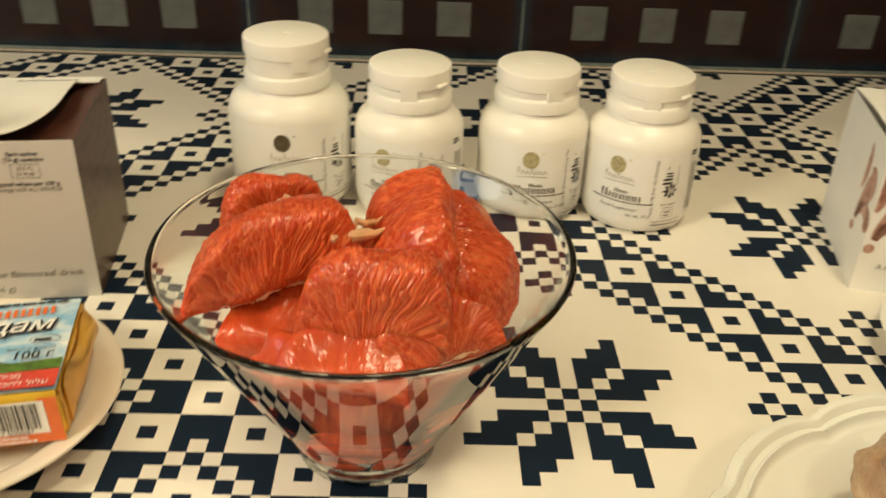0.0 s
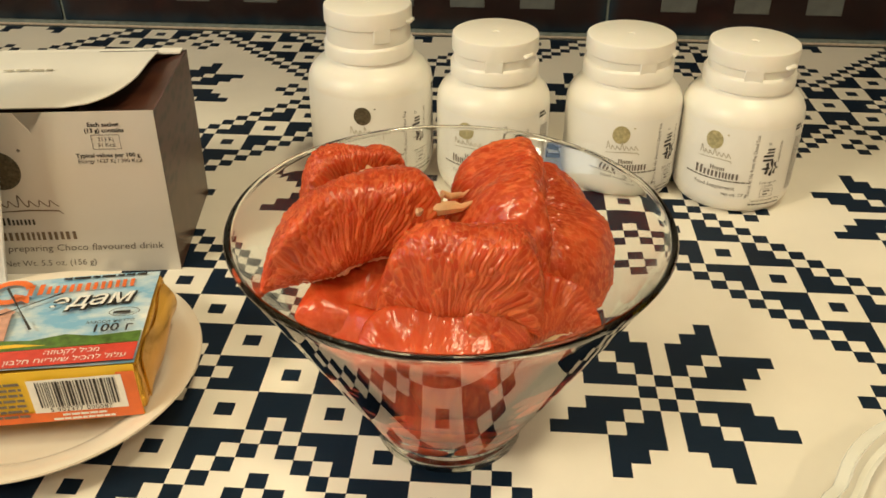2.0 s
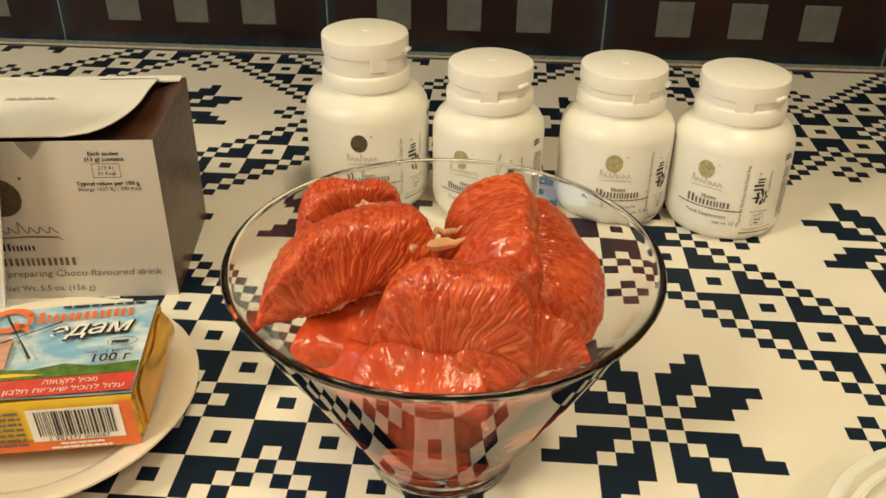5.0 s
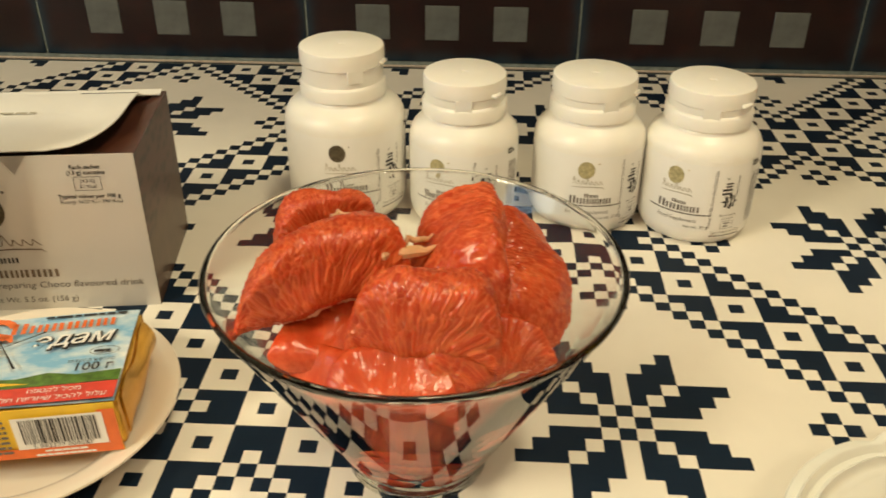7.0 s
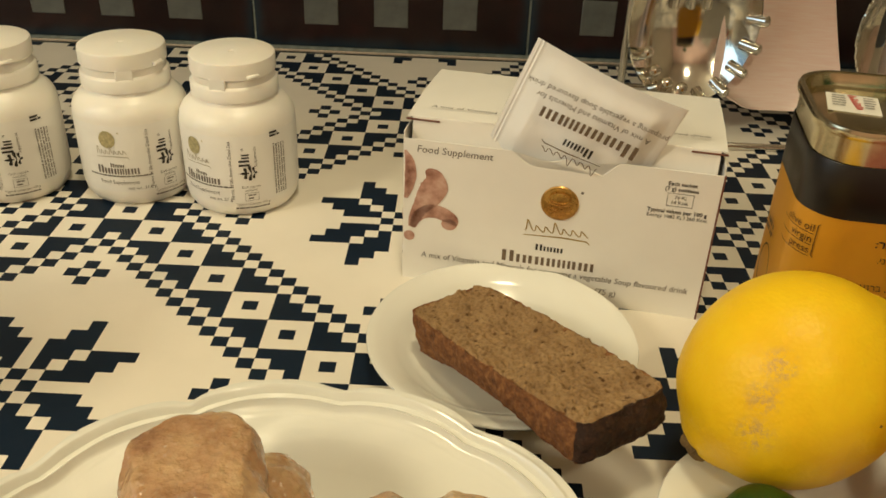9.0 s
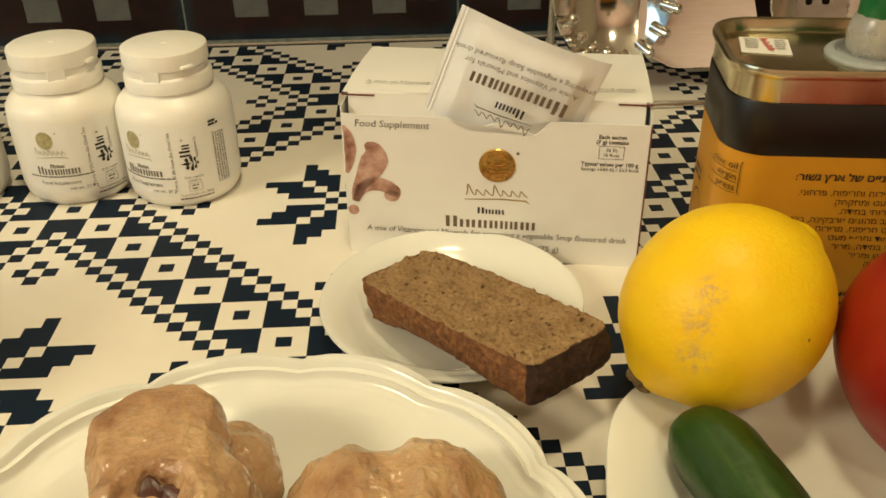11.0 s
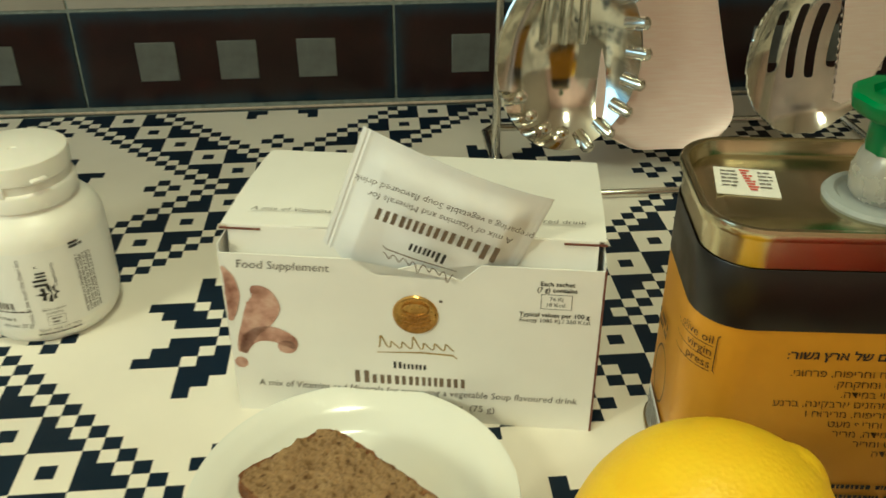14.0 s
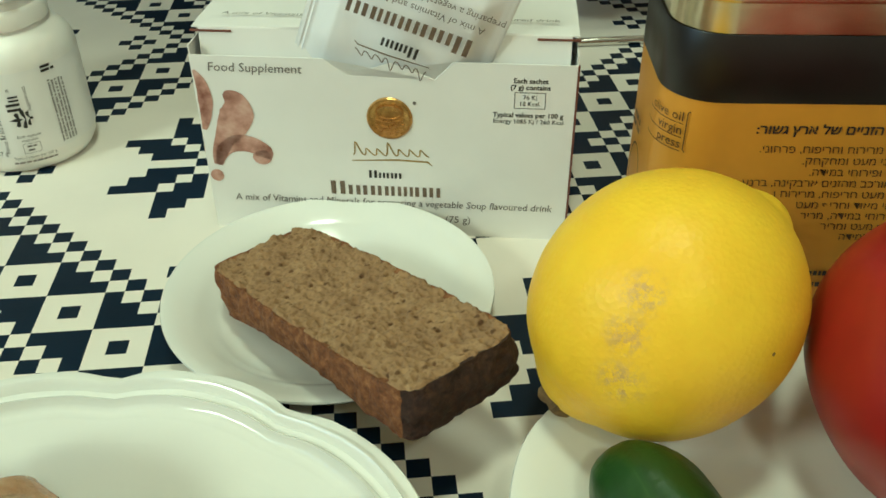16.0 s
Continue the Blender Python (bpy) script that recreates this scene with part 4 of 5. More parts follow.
def scallop(a, r, z):
    k = max(0.0, (r - 0.090) / 0.034)
    bow = abs(math.sin(a * 6 + 0.5)) ** 0.6
    return r * (1 + 0.034 * k * bow - 0.022 * k), z + 0.0030 * k * (bow - 0.7) + 0.00025 * k * math.sin(a * 25 + r * 500)


def ridges(r, height):
    out = []
    for k in range(22):
        s = 1 - k / 21
        bead = 0.0028 * max(0.0, math.sin(k * 1.15)) if k < 12 else 0.0
        out.append((r * (0.80 + 0.165 * s), height * (0.66 + 0.32 * s) + bead))
    return out


plate("dinner_plate", 0.1470, -0.1410, 0.1240, 0.0250, 0.004, PORCELAIN, "large white porcelain plate with a scalloped embossed rim holding boiled chicken", "plates on the cloth", scallop, ridges)
plate("dinner_plate", 0.3820, -0.1170, 0.1085, 0.0205, 0.004, PORCELAIN, "white porcelain plate with lemon, tomato and cucumber", "plates on the cloth", lambda a, r, z: (r * (1 + 0.016 * max(0, (r - 0.07) / 0.04) * math.sin(a * 8)), z + 0.0012 * max(0, (r - 0.08) / 0.03) * math.sin(a * 8)))


# ---------------------------------------------------------------- bowl of grapefruit
BX, BY = -0.0948, -0.0255


def glass_bowl():
    ob = thing("glass_bowl", pose(BX, BY, 0), "clear glass conical bowl filled with peeled grapefruit segments", "bowl")
    ring = [(0, 0.0022), (0.016, 0.0022), (0.022, 0.0), (0.0285, 0.0), (0.0305, 0.0015), (0.0302, 0.0045), (0.0312, 0.0062), (0.0308, 0.0085), (0.0325, 0.0105)]
    outer = [(0.0325 + (0.0800 - 0.0325) * s, 0.0105 + (0.0965 - 0.0105) * s) for s in [k / 10 for k in range(1, 11)]]
    rim = [(0.0812, 0.0986), (0.0816, 0.0998), (0.0812, 0.1007), (0.0803, 0.1010), (0.0793, 0.1005), (0.0787, 0.0992)]
    inner = [(0.0772 - (0.0772 - 0.0285) * s, 0.0965 - (0.0965 - 0.0140) * s) for s in [k / 10 for k in range(11)]]
    floor_ = [(0.0250, 0.0122), (0.012, 0.0112), (0, 0.0110)]
    glass_ob = part("glass", lathe(ring + outer + rim + inner + floor_, 96), BOWL_GLASS, ob)
    glass_ob.visible_shadow = False
    return ob


def segment(name, m, half, deep, spread_angle, seed, fine, peeled):
    """A half-moon citrus segment: inner edge along x, plump back towards z, juice sacs radiating from the edge."""
    ob = thing(name, m, "peeled red grapefruit segment in the glass bowl", "fruit", "grapefruit segments")
    nu, nv = (210, 190) if seed <= 5 else ((130, 120) if fine else (60, 56))
    rng = random.Random(seed)
    bm = bmesh.new()
    layer = bm.loops.layers.uv.new("UVMap")
    off = Vector((seed * 3.7, seed * 1.3, seed * 2.1))
    lean, th = (0.35 if seed == 1 else rng.uniform(-0.18, 0.18)), radians(spread_angle) / 2
    relief = 0.00075 if not peeled else 0.0003
    rows, tint = [], {}
    for i in range(nu + 1):
        s = -1 + 2 * i / nu
        r = deep * max(0.02, 1 - abs(s) ** 4.0) ** 0.46
        ring = []
        for j in range(nv):
            v = j / nv
            if v < 0.36:
                ring.append((r * v / 0.36, -th))
            elif v < 0.64:
                ring.append((r * (1 + 0.05 * math.sin(math.pi * (v - 0.36) / 0.28)), th * ((v - 0.36) / 0.14 - 1)))
            else:
                ring.append((r * (1 - v) / 0.36, th))
        flat_ring = [Vector((q * math.sin(p) + math.copysign(0.13 * r * (1 - min(1.0, q / r)), p), q * math.cos(p))) for q, p in ring]
        for _ in range(int(nv * nv * 0.0030)):
            flat_ring = [(flat_ring[k - 1] + 2 * flat_ring[k] + flat_ring[(k + 1) % nv]) / 4 for k in range(nv)]
        row = []
        for j in range(nv):
            a, b = flat_ring[j - 1], flat_ring[(j + 1) % nv]
            n2 = Vector((b.y - a.y, -(b.x - a.x)))
            n2 = n2.normalized() if n2.length > 1e-9 else Vector((0, -1))
            n = Vector((0.5 * s, -n2.x, -n2.y)).normalized()
            y, z = flat_ring[j]
            p = Vector((half * s + lean * z, y, z))
            # bowed and swollen a little, as a torn segment is
            p.y += 0.10 * deep * (1 - s * s) * math.sin(seed * 2.4) + 0.0036 * noise.noise(p * 45 + off)
            p.z += 0.0042 * noise.noise(p * 40 - off)
            away = math.hypot(s * half, z + 0.25 * deep)
            phi, psi = math.atan2(s * half, z + 0.25 * deep), y / max(0.006, abs(z) + 0.004)
            wob, slow = noise.noise(p * 110 + off), noise.noise(p * 40 - off)
            dist, points = noise.voronoi(Vector((phi * 20.0 + 1.3 * wob + 1.6 * slow, psi * 9.0 + 0.8 * wob + seed, away * 165 + 1.6 * wob + 2.5 * slow)))[:2]
            ridge = min(1.0, 1.7 * (dist[1] - dist[0]))
            chance = (math.sin(points[0].x * 12.99 + points[0].y * 78.2 + points[0].z * 37.7) * 43758.5) % 1.0
            swell = relief * (ridge ** 0.6) * (0.35 + chance) + 0.0008 * noise.noise(p * 150 + off)
            vert = bm.verts.new(p + n * swell * min(1.0, r / (0.4 * deep)))
            tint[vert] = (chance if not peeled else 0.5 + 0.25 * chance, ridge if not peeled else 0.6)
            row.append(vert)
        rows.append(row)
    for i in range(nu):
        for j in range(nv):
            k = (j + 1) % nv
            face = bm.faces.new((rows[i][j], rows[i + 1][j], rows[i + 1][k], rows[i][k]))
            for loop in face.loops:
                loop[layer].uv = tint[loop.vert]
    for row in (rows[0], rows[-1]):
        bm.faces.new(row)
    bmesh.ops.recalc_face_normals(bm, faces=bm.faces)
    strip = None
    if seed in (1, 2, 3, 4, 5, 8):
        # a torn strip of membrane left along the inner edge
        line = [rows[i][int(2 * math.sin(i * 0.07 + seed)) % nv].co.copy() for i in range(int(nu * 0.22), int(nu * 0.80), 3)]
        strip = tube(line, lambda q: 0.0002 + 0.0011 * math.sin(math.pi * min(1, q + 0.02)) * (0.55 + 0.45 * math.sin(q * 17 + seed)), 8)
    flesh = part("flesh", bm, PULP, ob, smooth=False)
    flesh.data.polygons.foreach_set("use_smooth", [True] * len(flesh.data.polygons))
    if strip:
        part("membrane", strip, PITH, ob, "pale torn strip of membrane")
    return ob


glass_bowl()


def seg_between(a, b, back, deep, spread_angle, seed, peeled=False):
    """A segment with the tips of its inner edge near a and b and its back turned towards back."""
    a, b, back = Vector(a), Vector(b), Vector(back)
    x = (b - a).normalized()
    z = (back - x * back.dot(x)).normalized()
    y = z.cross(x)
    m = Matrix(((x.x, y.x, z.x, 0), (x.y, y.y, z.y, 0), (x.z, y.z, z.z, 0), (0, 0, 0, 1)))
    m.translation = (a + b) / 2
    return segment("grapefruit_segment", m, (b - a).length / 2, deep, spread_angle, seed, seed <= 8, peeled)


# upper heap
seg_between((-0.1590, -0.0580, 0.0840), (-0.0980, -0.0270, 0.0900), (-0.15, 0.66, 0.62), 0.0310, 88, 1)
seg_between((-0.1560, 0.0000, 0.0850), (-0.1160, 0.0220, 0.0870), (-0.3, 0.5, 0.7), 0.0210, 90, 2)
seg_between((-0.0620, 0.0280, 0.0800), (-0.0570, -0.0500, 0.0750), (-0.80, 0.12, 0.50), 0.0400, 100, 3)
seg_between((-0.0690, 0.0240, 0.0800), (-0.0560, -0.0480, 0.0740), (0.66, 0.15, 0.70), 0.0280, 112, 4)
seg_between((-0.1180, -0.0680, 0.0830), (-0.0620, -0.0700, 0.0810), (-0.12, 0.66, 0.72), 0.0360, 74, 5)
# middle ring, just under the rim
seg_between((-0.1480, -0.0600, 0.0760), (-0.0960, -0.0660, 0.0720), (0.10, 1.0, -0.05), 0.0340, 52, 6, True)
seg_between((-0.1230, -0.0840, 0.0760), (-0.0760, -0.0880, 0.0750), (0.0, 1.0, 0.18), 0.0240, 66, 7, True)
seg_between((-0.0820, -0.0830, 0.0760), (-0.0400, -0.0580, 0.0780), (-0.45, 0.9, 0.30), 0.0260, 76, 8)
seg_between((-0.1450, -0.0200, 0.0560), (-0.0460, -0.0120, 0.0580), (0, 0.1, 1), 0.0330, 120, 13)
# the filling against the glass, backs outward
seed = 20
for height, inner, deep, turns in ((0.0600, 0.016, 0.0350, (-168, -128, -88, -48, -8, 40, 90, 140)), (0.0385, 0.010, 0.0300, (-150, -95, -40, 20, 90)), (0.0235, 0.004, 0.0270, (-120, -50, 60))):
    for turn in turns:
        out = Vector((math.cos(radians(turn)), math.sin(radians(turn)), 0.0))
        along = Vector((-out.y, out.x, 0.12 * math.sin(seed)))
        mid = Vector((BX, BY, height)) + out * inner
        seg_between(mid - along * 0.021, mid + along * 0.021, out + Vector((0, 0, 0.12)), deep, 62, seed, seed % 3 == 0)
        seed += 1


def pith_shred(p, q, r, squash=1.0):
    ob = thing("pith_shred", Matrix.Translation(p), "pale shred of white pith on the grapefruit", "fruit", "pith shreds")
    line = [Vector(q) * k / 6 + Vector((0.0012 * math.sin(k * 2), 0.0010 * math.cos(k * 3), 0.0012 * math.sin(k))) for k in range(7)]
    part("shred", tube(line, lambda s: r * (0.25 + math.sin(math.pi * min(1, s + 0.05)) ** 0.8), 8), PITH, ob)


pith_shred((-0.1120, -0.0310, 0.1040), (0.026, 0.010, 0.001), 0.0022)
pith_shred((-0.1020, -0.0240, 0.1060), (0.014, 0.010, 0.000), 0.0011)
pith_shred((-0.0610, 0.0160, 0.0900), (0.003, -0.034, -0.003), 0.0028)
pith_shred((-0.1330, 0.0060, 0.1010), (0.011, 0.004, 0.000), 0.0012)


# ---------------------------------------------------------------- cheese
def cheese():
    ob = thing("cheese_packet", pose(-0.2150, -0.0455, 0.0175, 0, -1.5, 9.5), "foil-wrapped edam cheese block with windmill label on a plate", "cheese")
    w, d, h = 0.0980, 0.0640, 0.0235
    # origin at the front lower right corner, block runs to -x
    body = box(-w, 0, 0, 0, d, h, 0.0028, 3)
    bmesh.ops.subdivide_edges(body, edges=[e for e in body.edges if e.calc_length() > 0.015], cuts=6, use_grid_fill=True)
    for v in body.verts:
        v.co += Vector((0.6, 0.4, 0.4)) * 0.0012 * noise.noise(v.co * 90)
    part("wrapper", body, CHEESE_FOIL, ob, "crinkled gold foil wrapper")
    fold = sheet(12, 8, lambda u, v: (0.0008 + 0.004 * math.sin(math.pi * v) * u, 0.006 + (d - 0.012) * u, 0.002 + (h - 0.004) * v + 0.002 * math.sin(u * 9)), 0.0006)
    part("foil_fold", fold, CHEESE_FOIL, ob)
    top = face_pose(None, (-w, 0, h), (1, 0, 0), (0, 1, 0))
    label = part("label", sheet(24, 16, lambda u, v: (-w + 0.001 + (w - 0.002) * u, 0.0006 + (d - 0.0012) * v, h + 0.0014 + 0.0006 * math.sin(u * 5 + v * 4)), 0.0003), SKY_PRINT, ob, "blue sky label with windmill")
    front = part("front_label", sheet(24, 8, lambda u, v: (-w + 0.001 + (w - 0.002) * u, -0.0014 - 0.0008 * math.sin(math.pi * v), -0.0005 + (h + 0.0018) * v), 0.0003), YELLOW_INK, ob, "yellow front of the label")
    lift = 0.0025
    printed("red_band", flat([(0.001, 0.0005), (w - 0.001, 0.0005), (w - 0.001, 0.0115), (0.001, 0.0105)]), RED_INK, label, top, lift)
    printed("meadow", flat([(0.001, 0.0108), (w - 0.001, 0.0118), (w - 0.001, 0.0190), (w * 0.8, 0.0175), (w * 0.68, 0.0200), (w * 0.55, 0.0172), (w * 0.4, 0.0185), (0.001, 0.0165)]), GREEN_INK, label, top, lift)
    printed("rape_field", flat([(0.001, 0.0118), (w * 0.62, 0.0130), (w * 0.5, 0.0150), (0.001, 0.0148)]), YELLOW_INK, label, top, lift + 0.0003)
    mill = flat([(0.0300, 0.0180), (0.0430, 0.0180), (0.0408, 0.0360), (0.0420, 0.0380), (0.0370, 0.0412), (0.0318, 0.0380), (0.0328, 0.0360)])
    printed("windmill", mill, PINK_INK, label, top, lift + 0.0003)
    sails = bmesh.new()
    for a in (28, 118, 208, 298):
        merge(sails, shifted(ribbon([(0.0, 0.0), (0.0185, 0.0006)], [0.0005, 0.0012]), 0.0425, 0.0400, a))
    printed("windmill_sails", sails, INK, label, top, lift + 0.0006)
    # the brand's name as plain orange strokes
    strokes = shifted(word_blocks(0.046, 0.0080, 7, 11), 0.0660, 0.0505, 3)
    merge(strokes, ribbon([(0.0350 + 0.0085 * math.cos(t), 0.0530 + 0.0075 * math.sin(t)) for t in [0.3 + k * 0.42 for k in range(14)]], 0.0036))
    merge(strokes, ribbon([(0.0370, 0.0500), (0.0430, 0.0475), (0.0450, 0.0440)], [0.003, 0.004, 0.001]))
    printed("brand_stroke", strokes, ORANGE_INK, label, top, lift + 0.0003)
    printed("kind_outline", shifted(letters("эдам", 0.0138, shear=0.25, bold=0.0007, align="CENTER"), 0.0720, 0.0385, 3), INK, label, top, lift + 0.0003)
    printed("kind", shifted(letters("эдам", 0.0138, shear=0.25, bold=0.0001, align="CENTER"), 0.0717, 0.0388, 3), WHITE_INK, label, top, lift + 0.0006)
    small = shifted(letters("масса нетто", 0.0033, "RIGHT"), w - 0.005, 0.0255)
    merge(small, shifted(letters("100 г", 0.0076, "RIGHT", bold=0.0001), w - 0.005, 0.0195))
    merge(small, shifted(ribbon([(0.0062 * math.cos(t), 0.0030 * math.sin(t)) for t in [k * math.pi / 12 for k in range(25)]], 0.0003), w - 0.0105, 0.0325))
    merge(small, shifted(bars([(-0.0045, 0.0045, -0.0008)], 0.0016, 2), w - 0.0105, 0.0325))
    printed("small_print", small, INK, label, top, lift + 0.0003)
    printed("top_line", shifted(bars([(0.0, 0.036, 0)], 0.0016, 8), 0.056, 0.0600), INK, label, top, lift + 0.0003)
    red = shifted(letters("מכיל לקטוזה"[::-1], 0.0042, "CENTER"), 0.0720, 0.0068)
    merge(red, shifted(spread(letters("עלול להכיל שאריות חלבון סויה"[::-1].replace("ת", "ח"), 0.0042, "RIGHT"), 0.056), w - 0.004, 0.0020))
    printed("red_band_writing", red, WHITE_INK, label, top, lift + 0.0003)
    f = face_pose(None, (-w, 0, 0), (1, 0, 0), (0, 0, 1))
    printed("orange_foot", flat([(0.001, 0.0), (w - 0.001, 0.0), (w - 0.001, 0.0225), (w - 0.008, 0.0225), (w - 0.008, 0.0048), (0.045, 0.0052), (0.001, 0.0030)]), ORANGE_INK, front, f, lift)
    printed("barcode_patch", flat([(0.0560, 0.0050), (0.0920, 0.0050), (0.0920, 0.0215), (0.0560, 0.0215)]), WHITE_INK, front, f, lift + 0.0003)
    rng = random.Random(13)
    code = bmesh.new()
    x = 0.0590
    while x < 0.0895:
        wide = rng.choice((0.00033, 0.00033, 0.00066, 0.00099))
        merge(code, flat([(x, 0.0078), (x + wide, 0.0078), (x + wide, 0.0205), (x, 0.0205)]))
        x += wide + rng.choice((0.00033, 0.00066, 0.00066))
    merge(code, shifted(letters("5 902377 000087", 0.0031, "CENTER", spacing=1.1), 0.0740, 0.0054))
    printed("barcode", code, INK, front, f, lift + 0.0006)
    printed("ingredient_print", bars([(0.004 + 0.004 * (k % 2), 0.0535, 0.0195 - 0.0027 * k) for k in range(7)], 0.0013, 15, 0.25), GREY_INK, front, f, lift + 0.0003)
    printed("foot_writing", bars([(0.066, 0.084, 0.0028), (0.062, 0.086, 0.0008)], 0.0011, 16, 0.2), WHITE_INK, front, f, lift + 0.0003)
    return ob


cheese()


# ---------------------------------------------------------------- bread
def bread():
    a, b = Vector((0.1825, 0.0363, 0.0275)), Vector((0.2540, -0.0660, 0.0505))
    x = (b - a).normalized()
    y = Vector((0.0360, 0.0310, -0.0010))
    y = (y - x * y.dot(x)).normalized()
    z = x.cross(y)
    m = Matrix(((x.x, y.x, z.x, 0), (x.y, y.y, z.y, 0), (x.z, y.z, z.z, 0), (0, 0, 0, 1)))
    m.translation = a
    ob = thing("bread_slice", m, "thick slice of dark rye bread resting across a small white plate", "bread")
    L, W, T = 0.1250, 0.0435, 0.0205

    def outline(u, v):
        # slightly bowed sides and rounded corners
        px, py = L * u, W * v
        cx, cy = min(px, L - px), min(py, W - py)
        if cx < 0.005 and cy < 0.005:
            k = 0.0016 * (1 - cx / 0.005) * (1 - cy / 0.005)
            px += k if u < 0.5 else -k
            py += k if v < 0.5 else -k
        return px, py + 0.0016 * math.sin(math.pi * u) * (v - 0.5) * 2

    def top(u, v):
        px, py = outline(u, v)
        q = Vector((px, py, 0))
        near = noise.voronoi(Vector((q.x * 270, q.y * 330, 0)))[0][0]
        big = noise.voronoi(q * 130 + Vector((3, 1, 2)))[0][0]
        grit = noise.noise(q * 900) + 0.6 * noise.noise(q * 1700)
        pit = -0.0030 * (max(0, 0.46 - near) / 0.46) ** 1.3 - 0.0036 * (max(0, 0.24 - big) / 0.24) ** 0.7 + 0.00040 * grit
        edge = min(u * L, (1 - u) * L, v * W, (1 - v) * W)
        if edge < 1e-6:
            return (px, py, -0.0026)
        ragged = 0.0016 * noise.noise(q * 420) + 0.0022 * noise.noise(q * 60)
        return (px, py, pit + ragged * 0.5 + (0.0026 * noise.noise(q * 200 + Vector((7, 7, 7))) if edge < 0.0022 else 0))

    face = part("crumb", sheet(260, 100, top), CRUMB, ob, "porous grey-brown crumb", smooth=False)
    face.data.polygons.foreach_set("use_smooth", [True] * len(face.data.polygons))
    shell = bmesh.new()
    loop = [(k / 80, 0.0) for k in range(80)] + [(1.0, k / 30) for k in range(30)] + [(1 - k / 80, 1.0) for k in range(80)] + [(0.0, 1 - k / 30) for k in range(30)]
    rings = []
    for level in range(-1, 13):
        s = max(0, level) / 12
        ring = []
        for u, v in loop:
            px, py = outline(u, v)
            # waisted underneath, its far end drawn in below
            thick = T * (1.04 - 0.30 * math.sin(math.pi * min(1.0, u / 0.95)) ** 1.5)
            px += 0.0075 * s * max(0.0, 1 - u / 0.25) - 0.0030 * s * s * max(0.0, (u - 0.9) / 0.1)
            q = Vector((px, py, (-0.0004 if level >= 0 else -0.0018) - (thick - 0.0004) * s))
            bulge = 0.0014 * math.sin(math.pi * s) - 0.0022 * max(0, s - 0.85) / 0.15
            n = Vector((u - 0.5, (v - 0.5), 0))
            n = Vector((math.copysign(1, n.x) if u in (0.0, 1.0) else 0, math.copysign(1, n.y) if v in (0.0, 1.0) else 0, 0)).normalized()
            d = -0.0030 + 0.0012 * noise.noise(q * 300) if level < 0 else bulge + 0.0004 + 0.0010 * noise.noise(q * 160) + 0.0009 * noise.noise(q * 420)
            ring.append(shell.verts.new(q + n * d))
        rings.append(ring)
    for low, high in zip(rings, rings[1:]):
        for k in range(len(loop)):
            f = shell.faces.new((low[k], high[k], high[(k + 1) % len(loop)], low[(k + 1) % len(loop)]))
            # end face takes the crust that carries painted shade
            f.material_index = 1 if 78 <= k < 111 else 0
    shell.faces.new(rings[-1])
    bmesh.ops.recalc_face_normals(shell, faces=shell.faces)
    part("crust", shell, [CRUST, SHADED_CRUST], ob, "brown baked crust, dark end with shade put into its colour")


bread()


# ---------------------------------------------------------------- lemon, tomato, cucumber
def lemon():
    axis = Vector((0.760, 0.220, 0.611)).normalized()
    side = Vector((0, 0, 1)).cross(axis).normalized()
    up = axis.cross(side)
    m = Matrix(((axis.x, side.x, up.x, 0.3341), (axis.y, side.y, up.y, -0.0402), (axis.z, side.z, up.z, 0.0575), (0, 0, 0, 1)))
    ob = thing("lemon", m, "large yellow lemon with brown rub mark on a white plate", "fruit")
    bm = bmesh.new()
    bmesh.ops.create_uvsphere(bm, u_segments=96, v_segments=64, radius=1.0)
    for v in bm.verts:
        p = v.co.copy()
        ax = p.z
        r = 0.0402 * (1 + 0.02 * noise.noise(p * 1.6) + 0.006 * noise.noise(p * 5))
        long = 0.0440
        nub = 0.0022 * max(0, ax - 0.970) / 0.03 + 0.0024 * max(0, -ax - 0.93) / 0.07
        shrink = 1 - 0.05 * max(0, abs(ax) - 0.8) / 0.2
        v.co = Vector((ax * long + math.copysign(nub, ax), p.x * r * shrink, p.y * r * shrink))
    peel = part("peel", bm, LEMON, ob)
    end = lathe([(0, 0.0010), (0.0022, 0.0022), (0.0040, 0.0020), (0.0056, 0.0002), (0.0060, -0.0030), (0, -0.0030)], 20, lambda a, r, z: (r * (1 + 0.22 * math.sin(a * 5)), z + 0.0004 * math.sin(a * 3)))
    part("stem_end", moved(end, Matrix.Translation((-0.0462, 0, 0)) @ pose(0, 0, 0, 0, -90, 0)), STEM, ob, "dry brown stem scar")
    speck = m.inverted() @ Vector((0.352, -0.072, 0.066))
    speck = Vector((speck.x, speck.y, speck.z))
    flat_r = math.hypot(speck.y, speck.z)
    want = 0.0402 * math.sqrt(max(0, 1 - (speck.x / 0.0440) ** 2))
    speck = Vector((speck.x, speck.y * want / flat_r, speck.z * want / flat_r))
    part("speck", moved(lathe([(0, 0.0004), (0.0006, 0.0003), (0.0008, -0.0003), (0, -0.0003)], 12), Matrix.Translation(speck) @ speck.to_track_quat("Z", "Y").to_matrix().to_4x4()), STEM, peel, "small dark speck")
    return ob


lemon()


